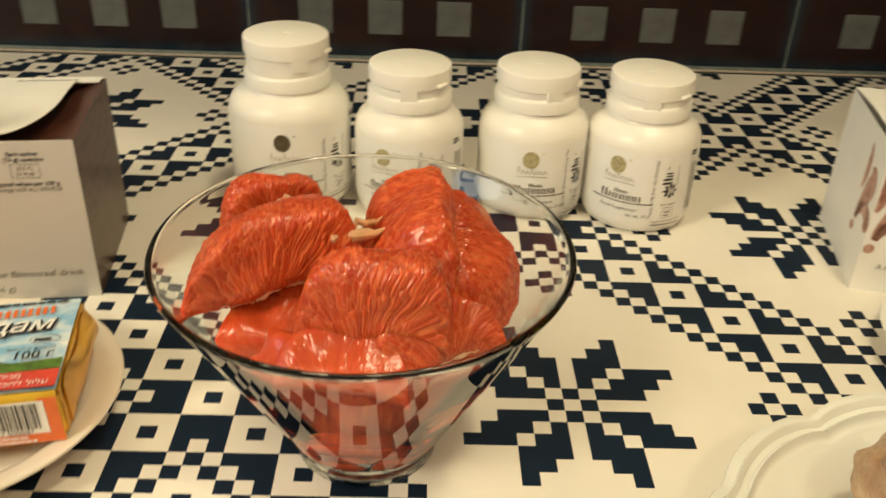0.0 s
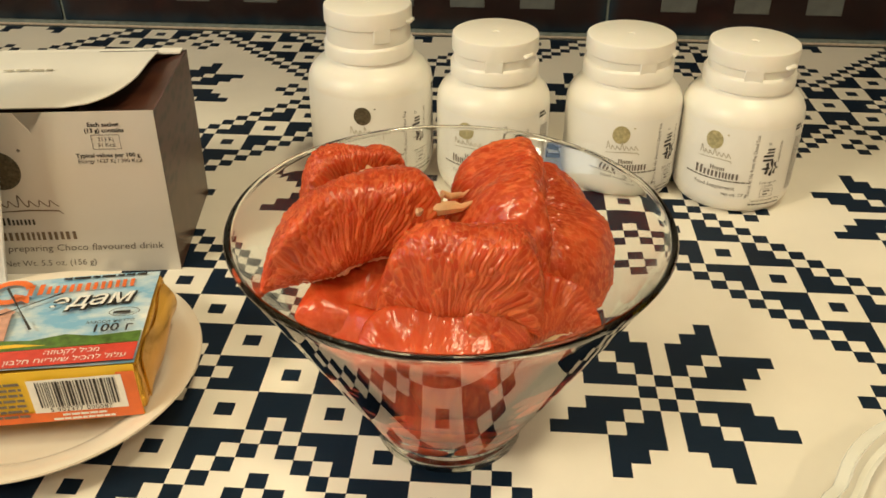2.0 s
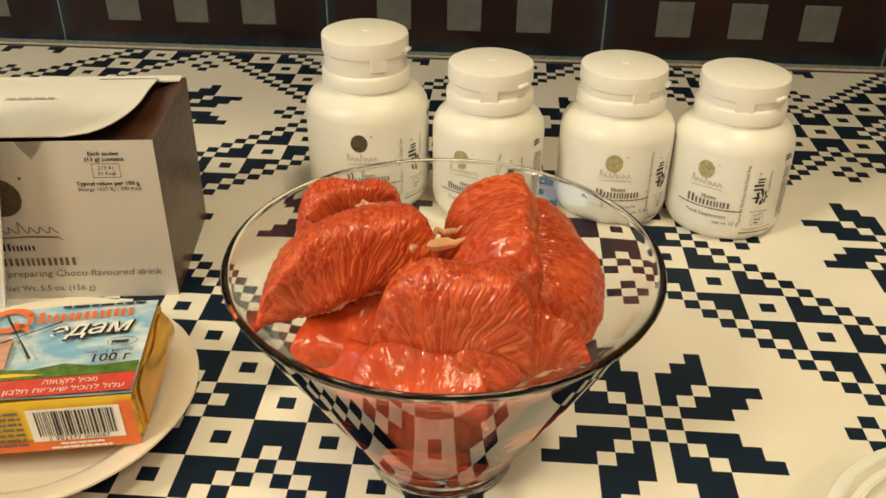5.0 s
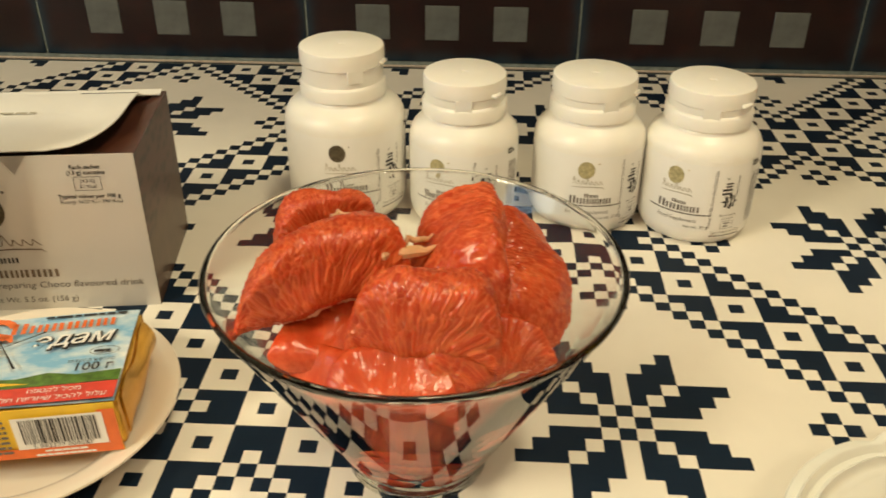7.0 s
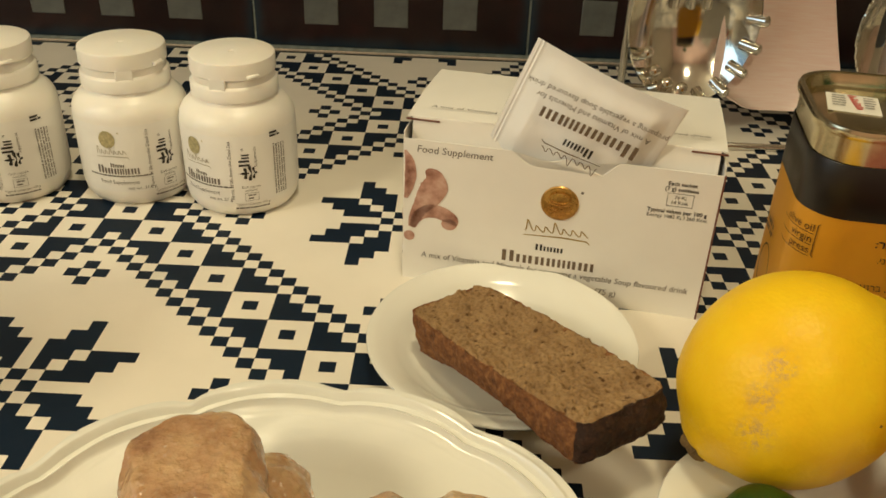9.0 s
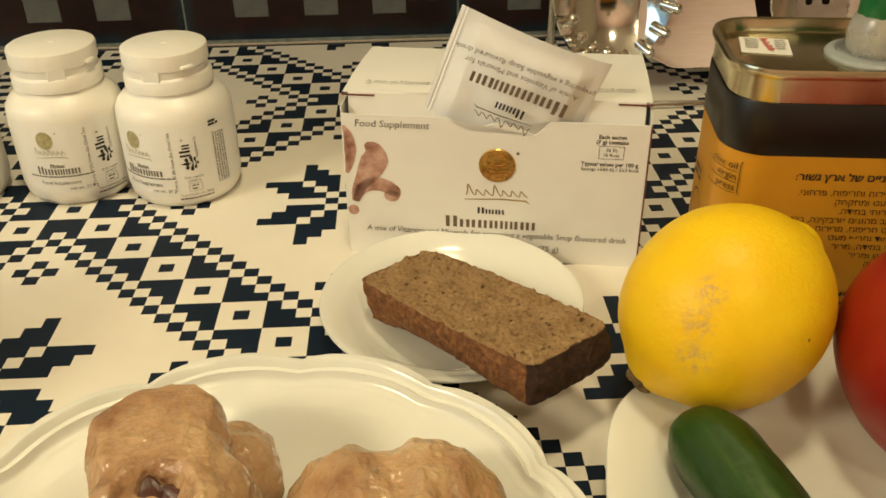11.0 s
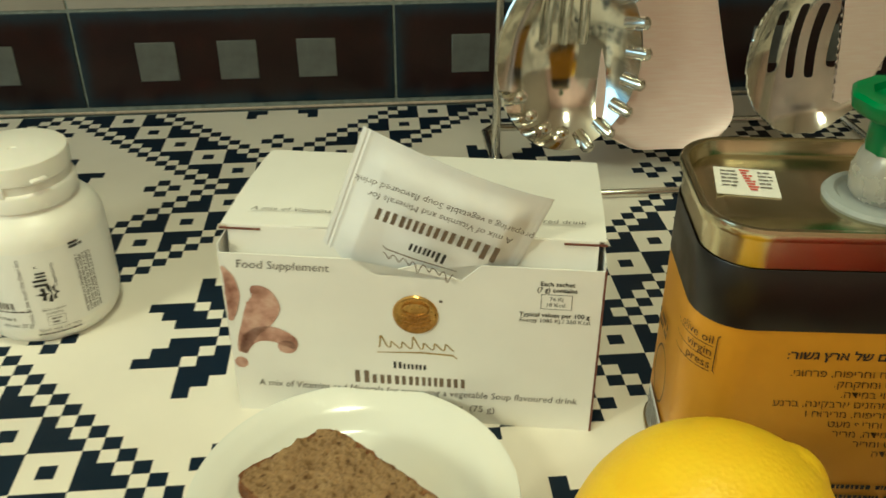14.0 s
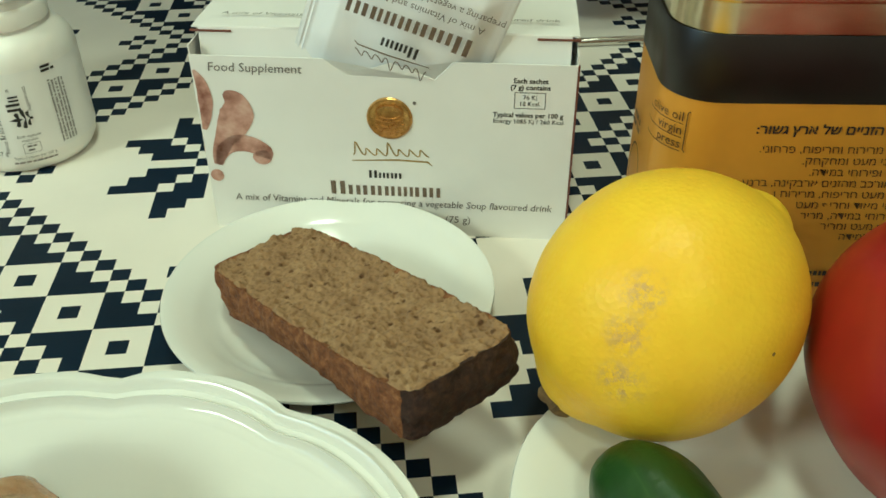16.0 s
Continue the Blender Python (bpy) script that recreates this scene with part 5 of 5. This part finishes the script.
def tomato():
    ob = thing("tomato", pose(0.4190, -0.0750, 0.0045), "large glossy red tomato on a white plate beside the lemon", "tomato")
    bm = bmesh.new()
    bmesh.ops.create_uvsphere(bm, u_segments=96, v_segments=48, radius=1.0)
    for v in bm.verts:
        p = v.co.copy()
        a = math.atan2(p.y, p.x)
        lobes = 1 + 0.018 * math.cos(5 * a + 0.4) * (1 - p.z * p.z) ** 0.5
        z = p.z * 0.0500 - 0.0040 * max(0, p.z - 0.85) / 0.15 * 1.2
        r = 0.0495 * lobes * (1 - 0.06 * max(0, -p.z))
        v.co = Vector((p.x * r, p.y * r, z + 0.0505))
    part("skin", bm, TOMATO, ob)


tomato()


def cucumber():
    a, b = Vector((0.3140, -0.0715, 0.0270)), Vector((0.3350, -0.1790, 0.0215))
    ob = thing("cucumber", Matrix.Translation(a) @ (b - a).to_track_quat("Z", "Y").to_matrix().to_4x4(), "small dark green cucumber lying on a white plate", "cucumber")
    n = 40
    length = (b - a).length
    profile = []
    for k in range(n + 1):
        s = k / n
        r = 0.0166 * (max(0.0, 1 - (1 - min(1, s / 0.20)) ** 2.2)) ** 0.5 * (max(0.0, 1 - (1 - min(1, (1 - s) / 0.16)) ** 2.2)) ** 0.5
        profile.append((r if 0 < k < n else 0, length * s))
    bm = lathe(profile, 48, lambda t, r, z: (r * (1 + 0.02 * math.sin(t * 5) + 0.012 * math.sin(t * 9 + z * 200)), z))
    for v in bm.verts:
        v.co += Vector((0.004 * math.sin(math.pi * v.co.z / length), 0, 0))
    part("skin", bm, CUCUMBER, ob)
    tip = lathe([(0, -0.0012), (0.0022, -0.0008), (0.0034, 0.0004), (0.0030, 0.0016), (0, 0.0016)], 16, lambda t, r, z: (r * (1 + 0.15 * math.sin(t * 4)), z))
    part("blossom_end", tip, STEM, ob, "small dry blossom end")


cucumber()


# ---------------------------------------------------------------- chicken
def chicken_piece(m, lumps, label, seed, dark=None, block=False):
    """A boiled joint: several swellings melted into one skin."""
    ob = thing("chicken_piece", m, label, "chicken", "boiled chicken pieces")
    bm = bmesh.new()
    bmesh.ops.create_icosphere(bm, subdivisions=6, radius=1.0)
    for v in bm.verts:
        d = v.co.normalized()
        # farthest reach of the lumps along this way, blended
        total = 0.0
        for centre, radii in lumps:
            c = Vector(centre)
            e = Vector((d.x / radii[0], d.y / radii[1], d.z / radii[2]))
            f = Vector((c.x / radii[0], c.y / radii[1], c.z / radii[2]))
            qa, qb, qc = e.dot(e), -2 * e.dot(f), f.dot(f) - 1
            disc_ = qb * qb - 4 * qa * qc
            if disc_ > 0:
                total += max(0.0, (-qb + math.sqrt(disc_)) / (2 * qa)) ** 6
        reach = total ** (1 / 6)
        p = d * reach
        off = Vector((seed * 2.3, seed, 0))
        fold = 1 - abs(noise.noise(Vector((p.x * 48, p.y * 26, p.z * 40)) + off))
        p += d * (0.0065 * noise.noise(p * 42 + off) + 0.0022 * noise.noise(p * 120 + off) + 0.0040 * (fold - 0.8) + 0.0006 * noise.noise(p * 380))
        v.co = p
    for v in bm.verts:
        # cut surfaces stay flatter than the swellings
        roof, wall = 0.0285 + 0.05 * v.co.x + 0.0012 * noise.noise(v.co * 90), -0.0265 + 0.0012 * noise.noise(v.co * 80)
        if block and v.co.z > roof:
            v.co.z = roof + (v.co.z - roof) * 0.22
        if block and v.co.x < wall:
            v.co.x = wall + (v.co.x - wall) * 0.25
        v.co.z = max(v.co.z, -0.0230)
    way = Vector((0.0, -0.5, 0.86))
    if dark:
        for v in bm.verts:
            gap = (v.co - Vector(dark)).length / 0.0145
            if gap < 1:
                v.co -= way * 0.0095 * (1 - gap * gap) * (1 + 0.5 * noise.noise(v.co * 150))
    part("meat", bm, CHICKEN, ob)
    if dark:
        # dark blob deep in the carved hollow paints its shade
        blob = lathe([(0, -0.0012), (0.0035, 0.0004), (0.006, 0.0020), (0.0095, 0.0018), (0.0110, -0.0015), (0.008, -0.005), (0, -0.005)], 28, lambda a, r, z: (r * (1 + 0.25 * math.sin(a * 3 + 1) + 0.12 * math.sin(a * 7)), z + 0.0006 * math.sin(a * 4)))
        part("hollow_blob", moved(blob, Matrix.Translation(Vector(dark) - way * 0.0062) @ pose(0, 0, 0, 30, 0, 0) @ Matrix.Scale(0.72, 4)), DARK_SPOT, ob, "dark red blob in a hollow, shade put into its colour")
    return ob


chicken_piece(pose(0.1210, -0.1030, 0.0290), [((-0.004, 0.012, 0.006), (0.025, 0.030, 0.032)), ((0.004, -0.022, 0.002), (0.031, 0.036, 0.032)), ((0.020, 0.016, -0.007), (0.016, 0.018, 0.016))], "pale boiled chicken thigh with a dark hollow", 1, (0.003, -0.0240, 0.0262), True)
chicken_piece(pose(0.2020, -0.1300, 0.0245), [((0, 0.014, 0.0), (0.037, 0.030, 0.025)), ((0.012, -0.022, 0.0), (0.034, 0.032, 0.022)), ((-0.018, 0.018, -0.004), (0.020, 0.023, 0.020))], "pale boiled chicken breast with crinkled skin", 2)


# ---------------------------------------------------------------- oil tin
def rounded(w, d, r, n=10):
    pts = []
    for cx, cy, a0 in ((w / 2 - r, d / 2 - r, 0), (-w / 2 + r, d / 2 - r, 90), (-w / 2 + r, -d / 2 + r, 180), (w / 2 - r, -d / 2 + r, 270)):
        for k in range(n + 1):
            a = radians(a0 + 90 * k / n)
            pts.append((cx + r * math.cos(a), cy + r * math.sin(a)))
    return pts


def loft(levels, caps=True):
    """Stacks closed outlines of equal count: (outline, z)."""
    bm = bmesh.new()
    rings = [[bm.verts.new((x, y, z)) for x, y in pts] for pts, z in levels]
    n = len(rings[0])
    for low, high in zip(rings, rings[1:]):
        for k in range(n):
            bm.faces.new((low[k], low[(k + 1) % n], high[(k + 1) % n], high[k]))
    if caps:
        bm.faces.new(rings[0][::-1])
        bm.faces.new(rings[-1])
    bmesh.ops.recalc_face_normals(bm, faces=bm.faces)
    return bm


def oil_tin():
    W, D, R, H = 0.1300, 0.0740, 0.0200, 0.1325
    turn = -7.5
    ob = thing("oil_tin", pose(0.4200, 0.0560, 0, 0, 0, turn), "amber and black olive oil tin with green pull spout", "tin")
    o = lambda g: rounded(W + 2 * g, D + 2 * g, R + g)
    part("body", loft([(o(-0.001), 0.0), (o(0.0008), 0.0012), (o(0.0008), 0.0034), (o(-0.0008), 0.0044), (o(-0.0008), H - 0.0042)], False), TIN_GOLD, ob, "lacquered metal tin body")
    part("amber_label", loft([(o(-0.0004), 0.0052), (o(-0.0003), 0.0056), (o(-0.0003), 0.0920), (o(-0.0004), 0.0924)], False), TIN_LABEL, ob, "amber printed label")
    part("black_band", loft([(o(-0.0003), 0.0918), (o(-0.0001), 0.0921), (o(-0.0001), 0.1165), (o(-0.0003), 0.1168)], False), TIN_BLACK, ob, "matt black band")
    part("rim", loft([(o(-0.0008), H - 0.0050), (o(0.0010), H - 0.0042), (o(0.0014), H - 0.0018), (o(0.0008), H - 0.0002), (o(-0.0006), H), (o(-0.0018), H - 0.0006), (o(-0.0026), H - 0.0040), (o(-0.0040), H - 0.0060)], False), TIN_GOLD, ob, "rolled gold rim")
    part("lid", loft([(o(-0.0036), H - 0.0070), (o(-0.0036), H - 0.0058), (o(-0.0100), H - 0.0050), (o(-0.0110), H - 0.0046)]), TIN_GOLD, ob, "dull metal lid")
    spout = part("spout_ring", moved(lathe([(0, 0), (0.0200, 0), (0.0205, 0.0012), (0.0195, 0.0026), (0.0165, 0.0030), (0.0150, 0.0018), (0.0135, 0.0022), (0, 0.0022)], 48), Matrix.Translation((0.0005, -0.0060, H - 0.0046))), GREY_PLASTIC, ob, "grey translucent spout ring")
    part("spout_neck", moved(lathe([(0, 0), (0.0105, 0), (0.0125, 0.003), (0.0128, 0.010), (0.0112, 0.0160), (0.0100, 0.0180), (0, 0.0180)], 40), Matrix.Translation((0.0005, -0.0060, H - 0.0026))), CLEAR_PLASTIC, spout, "frosted clear spout neck")
    knob = lathe([(0, 0), (0.0100, 0), (0.0104, 0.0010), (0.0104, 0.0120), (0.0160, 0.0140), (0.0185, 0.0165), (0.0188, 0.0200), (0.0175, 0.0214), (0.0120, 0.0214), (0.0112, 0.0190), (0, 0.0190)], 10)
    part("pull_cap", moved(knob, Matrix.Translation((0.0005, -0.0060, H + 0.0145))), GREEN_PLASTIC, spout, "green plastic pull cap")
    lidface = face_pose(None, (0, 0, H - 0.0046), (1, 0, 0), (0, 1, 0))
    tag = part("sticker", moved(box(-0.0112, -0.0110, 0, 0.0112, 0.0110, 0.0003), Matrix.Translation((-0.0440, 0.0060, H - 0.0044)) @ pose(0, 0, 0, 0, 0, -8)), STICKER, ob, "white price sticker with red print")
    marks = bars([(-0.0090, -0.0030, 0.0070 - 0.0030 * k) for k in range(5)] + [(0.0045, 0.0095, 0.0070 - 0.0030 * k) for k in range(5)], 0.0009, 21, 0.3)
    printed("sticker_writing", moved(marks, pose(-0.0440, 0.0060, 0, 0, 0, -8)), GREY_INK, tag, lidface, 0.0009)
    printed("sticker_mark", moved(bars([(-0.0020 + 0.0004 * k, 0.0016 + 0.0004 * k, 0.0080 - 0.0022 * k) for k in range(8)], 0.0011, 22, 0.2), pose(-0.0440, 0.0060, 0, 0, 0, -8)), RED_INK, tag, lidface, 0.0009)
    f = face_pose(None, (-W / 2, -D / 2 + 0.0003, 0), (1, 0, 0), (0, 0, 1))
    printed("heading", shifted(spread(letters("השמנים הזניים של ארץ גשור:"[::-1], 0.0050, "LEFT", bold=0.0001), 0.064), 0.0330, 0.0805), INK, ob, f, 0.0006)
    lines = ("ארבקינה ללא מרירות וחריפות, פרחוני.", "פירותי, עשבוני מעט ומתקתק.", "עשבוני מאוד ופירותי במידה.", "שמן הבית מורכב מהזנים ארבקינה, ברנע", "עשבוני עם מעט חריפות, מרירות ו", "סורי פירותי מאוד וחריף מעט", "פיקואל פירותי במידה, מריר", "ברנע חריף מעט ומריר", "חריף, מריר במידה", "חריף, מריר")
    for k, line in enumerate(lines):
        printed("small_print", shifted(letters(line[::-1].replace("ת", "ח"), 0.0045, "RIGHT", shear=-0.12), 0.1060, 0.0728 - 0.0047 * k), TIN_PRINT, ob, f, 0.0006)
    printed("foot_print", bars([(0.060, 0.106, 0.0180), (0.060, 0.106, 0.0125)], 0.0022, 35, 0.15, (0.35, 0.8)), INK, ob, f, 0.0006)
    # writing on the rounded corner
    side = face_pose(None, (-W / 2 - 0.0002, D / 2, 0), (0, -1, 0), (0, 0, 1))
    script = bmesh.new()
    for k, line in enumerate(("olive oil", "virgin", "press")):
        merge(script, shifted(letters(line, 0.0064, "RIGHT"), 0.0, -0.0068 * k))
        merge(script, ribbon([(-0.027, -0.0014 - 0.0068 * k), (0.0, -0.0014 - 0.0068 * k)], 0.0004))
    merge(script, ribbon([(0.0025, 0.0055), (0.0014, 0.0045), (0.0014, -0.0140), (0.0025, -0.0150)], 0.0005))
    corner = wrapped("corner_writing", moved(script, Matrix.Scale(0.80, 4)), TIN_PRINT, ob, R, -36, 0.0830, 0.0006)
    corner.location = (-W / 2 + R, -D / 2 + R, 0)
    crest = bars([(0.022, 0.040, 0.064 - 0.0042 * k) for k in range(2)], 0.0024, 37, 0.15, (0.35, 0.8))
    merge(crest, ribbon([(0.036 + 0.010 * math.cos(t), 0.042 + 0.013 * math.sin(t)) for t in [k * math.pi / 10 for k in range(21)]], 0.0008))
    printed("side_print", crest, INK, ob, side, 0.0006)
    code = bmesh.new()
    rng = random.Random(41)
    x = 0.024
    while x < 0.050:
        wide = rng.choice((0.0004, 0.0008, 0.0012))
        merge(code, flat([(x, 0.008), (x + wide, 0.008), (x + wide, 0.024), (x, 0.024)]))
        x += wide + rng.choice((0.0004, 0.0008))
    printed("barcode_patch", flat([(0.022, 0.007), (0.052, 0.007), (0.052, 0.026), (0.022, 0.026)]), WHITE_INK, ob, side, 0.0005)
    printed("barcode", code, INK, ob, side, 0.0009)


oil_tin()


# ---------------------------------------------------------------- utensil rack
def utensil_rack():
    ob = thing("utensil_rack", pose(0, 0, 0), "chrome wire stand with kitchen utensils hanging from it", "rack")
    r = 0.0028
    part("base_wire", tube([(0.330, 0.298, r), (0.600, 0.298, r), (0.606, 0.304, r), (0.606, 0.405, r), (0.600, 0.412, r), (0.330, 0.412, r), (0.324, 0.405, r), (0.324, 0.304, r)], r, 10, True), WIRE_STEEL, ob)
    for x in (0.3255, 0.6050):
        part("post", tube([(x, 0.355, 0.003), (x, 0.355, 0.18), (x, 0.355, 0.3520)], 0.0030, 10), WIRE_STEEL, ob)
    part("hook_bar", tube([(0.3225, 0.355, 0.3520), (0.46, 0.355, 0.3520), (0.6080, 0.355, 0.3520)], 0.0030, 10), WIRE_STEEL, ob)
    for x in HOOKS:
        pts = [(x, 0.355 + 0.0045 * math.cos(t), 0.3520 + 0.0045 * math.sin(t)) for t in [math.pi * k / 8 for k in range(9)]]
        part("hook", tube(pts + [(x, 0.349, 0.345), (x, 0.342, 0.338), (x, 0.333, 0.336), (x, 0.328, 0.340)], 0.0014, 8), WIRE_STEEL, ob)


HOOKS = (0.3660, 0.4290, 0.5260, 0.5560)
utensil_rack()


def handle(ob, x, y, z0, z1, w0, w1, material):
    """A flat tapering handle ending in a hanging eye."""
    bm = bmesh.new()
    outline = [(x - w0, z0), (x - w1, z1 - 0.012), (x - w1 * 0.7, z1 - 0.003), (x, z1), (x + w1 * 0.7, z1 - 0.003), (x + w1, z1 - 0.012), (x + w0, z0)]
    a = [bm.verts.new((px, y - 0.001, pz)) for px, pz in outline]
    b = [bm.verts.new((px, y + 0.001, pz)) for px, pz in outline]
    bm.faces.new(a)
    bm.faces.new(b[::-1])
    for i in range(len(a)):
        j = (i + 1) % len(a)
        bm.faces.new((a[i], b[i], b[j], a[j]))
    bmesh.ops.recalc_face_normals(bm, faces=bm.faces)
    part("handle", bm, material, ob)


def spaghetti_server():
    ob = thing("spaghetti_server", pose(0.3660, 0.3260, 0.0), "polished steel spaghetti server with curled prongs hanging from the rack", "utensil")

    def dish(u, v):
        a = 2 * math.pi * u
        s = v
        x, z = 0.0470 * s * math.cos(a), 0.087 + 0.0630 * s * math.sin(a)
        return (x, 0.027 * (1 - s ** 2.4) - 0.004, z)

    bm = sheet(56, 14, dish)
    bmesh.ops.remove_doubles(bm, verts=bm.verts[:], dist=0.00005)
    bmesh.ops.solidify(bm, geom=bm.faces[:], thickness=0.0012)
    part("dish", bm, STEEL, ob)
    for k in range(12):
        a = radians(-150 + k * 19)
        outw = Vector((math.cos(a), 0, math.sin(a)))
        p = Vector((0.0400 * math.cos(a), 0.003, 0.087 + 0.0560 * math.sin(a)))
        way = (outw * 0.55 + Vector((0.25, -0.80, 0.05))).normalized() if math.cos(a) > 0.2 else (Vector((0, -0.85, 0.25)) - outw * 0.35).normalized()
        prong = tube([p, p + way * 0.006, p + way * 0.011, p + way * 0.0145, p + way * 0.0160], lambda s: 0.0046 if s < 0.7 else (0.0042 if s < 0.95 else 0.0022), 12)
        part("prong", prong, STEEL, ob)
    # three raised ribs down the middle of the dish
    for x in (-0.011, 0.001, 0.013):
        part("rib", tube([(x, 0.0200, 0.090), (x, 0.0185, 0.102), (x * 0.9, 0.0135, 0.120), (x * 0.7, 0.004, 0.140)], 0.0034, 10), STEEL, ob)
    handle(ob, 0, -0.001, 0.138, 0.3385, 0.009, 0.008, STEEL)


def turner():
    ob = thing("turner", pose(0.4290, 0.3440, 0.0), "brushed steel turner blade hanging from the rack", "utensil")
    rows = []
    outline_l, outline_r = [], []
    for k in range(25):
        s = k / 24
        z = 0.0235 + 0.1215 * s
        half = 0.0500 - 0.0200 * s ** 1.2
        if s < 0.22:
            half *= (1 - (1 - s / 0.22) ** 2.4 * 0.45) 
        shift = 0.0070 * (1 - s)
        rows.append((z, shift - half, shift + half))

    def place(u, v):
        k = min(24, int(round(v * 24)))
        z, x0, x1 = rows[k]
        x = x0 + (x1 - x0) * u
        return (x, 0.003 - 0.030 * (1 - v) ** 2.2 + 0.0025 * math.cos((u - 0.5) * 3), z + 0.005 * (2 * u - 1) ** 4 * (1 - v) ** 6)

    part("blade", sheet(20, 24, place, 0.0012), PINK_REFLECTION_STEEL, ob, "wide brushed steel blade, pink reflection tinted into its colour")
    handle(ob, 0, 0.0045, 0.143, 0.3385, 0.013, 0.009, STEEL)


def slotted_spoon():
    ob = thing("slotted_spoon", pose(0.5260, 0.3180, 0.0), "polished steel slotted spoon hanging from the rack", "utensil")
    bm = bmesh.new()
    nu, nv = 44, 60
    slots = [(-0.0205, 0.072, 0.112), (-0.0070, 0.066, 0.116), (0.0070, 0.066, 0.116), (0.0200, 0.073, 0.112)]
    grid = {}
    for i in range(nu + 1):
        for j in range(nv + 1):
            x, z = (i / nu - 0.5) * 0.096, 0.030 + 0.112 * j / nv
            s = ((x / 0.0470) ** 2 + ((z - 0.086) / 0.0560) ** 2)
            if s <= 1.0:
                grid[i, j] = bm.verts.new((x, 0.024 * (1 - s) - 0.003, z))
    for (i, j) in list(grid):
        keys = [(i, j), (i + 1, j), (i + 1, j + 1), (i, j + 1)]
        if all(k in grid for k in keys):
            cx = sum(grid[k].co.x for k in keys) / 4
            cz = sum(grid[k].co.z for k in keys) / 4
            if not any(abs(cx - sx) < 0.0028 and z0 < cz < z1 for sx, z0, z1 in slots):
                bm.faces.new([grid[k] for k in keys])
    loose = [v for v in bm.verts if not v.link_faces]
    bmesh.ops.delete(bm, geom=loose, context="VERTS")
    for _ in range(3):
        bmesh.ops.smooth_vert(bm, verts=[v for v in bm.verts if v.is_boundary], factor=0.5, use_axis_x=True, use_axis_y=True, use_axis_z=True)
    bmesh.ops.solidify(bm, geom=bm.faces[:], thickness=0.0012)
    part("bowl", bm, STEEL, ob)
    handle(ob, 0, 0.003, 0.138, 0.3385, 0.010, 0.008, STEEL)


def cake_server():
    ob = thing("cake_server", pose(0.5560, 0.3080, 0.0), "steel cake server with a serrated edge hanging from the rack", "utensil")
    outline = []
    for k in range(41):
        s = k / 40
        z = 0.160 - 0.100 * s
        x = -0.030 + 0.012 * s + (0.0007 if k % 2 else -0.0007)
        outline.append((x, z))
    outline += [(-0.012, 0.057), (0.000, 0.062), (0.018, 0.110), (0.020, 0.160)]
    bm = bmesh.new()
    a = [bm.verts.new((x, -0.0007, z)) for x, z in outline]
    b = [bm.verts.new((x, 0.0007, z)) for x, z in outline]
    bm.faces.new(a)
    bm.faces.new(b[::-1])
    for i in range(len(a)):
        j = (i + 1) % len(a)
        bm.faces.new((a[i], b[i], b[j], a[j]))
    bmesh.ops.triangulate(bm, faces=bm.faces[:])
    bmesh.ops.recalc_face_normals(bm, faces=bm.faces)
    part("blade", bm, PINK_REFLECTION_STEEL, ob, "serrated steel blade, pink reflection tinted into its colour")
    handle(ob, 0, 0.001, 0.158, 0.3385, 0.010, 0.008, STEEL)


spaghetti_server()
turner()
slotted_spoon()
cake_server()

# ---------------------------------------------------------------- wall tiles
TILE, JOINT0 = 0.2465, 0.0130
border = mesh_of("border_tile", box(0.0008, 0.0, 0.0, TILE - 0.0008, 0.006, 0.0765, 0.0012, 2), MAROON_TILE)
inlay = mesh_of("inlay", box(0, -0.0006, 0, 0.0305, 0.002, 0.0315, 0.0005, 1), GREY_INLAY)
plain = mesh_of("plain_tile", box(0.0008, 0.0, 0.0, TILE - 0.0008, 0.006, 0.1980, 0.0012, 2), CREAM_TILE)
for k in range(-6, 7):
    x = JOINT0 + k * TILE
    if x < LEFT or x + TILE > RIGHT:
        continue
    tile = new("border_tile", border)
    tile.parent = wall_back
    tile.location = (x, BACK, 0.0045)
    for dx in (0.0455, 0.1080, 0.1695):
        square = new("inlay", inlay)
        square.parent = tile
        square.location = (dx, 0, 0.0206)
    for row in range(6):
        upper = new("wall_tile", plain)
        upper.parent = wall_back
        upper.location = (x, BACK, 0.0835 + row * 0.2000)
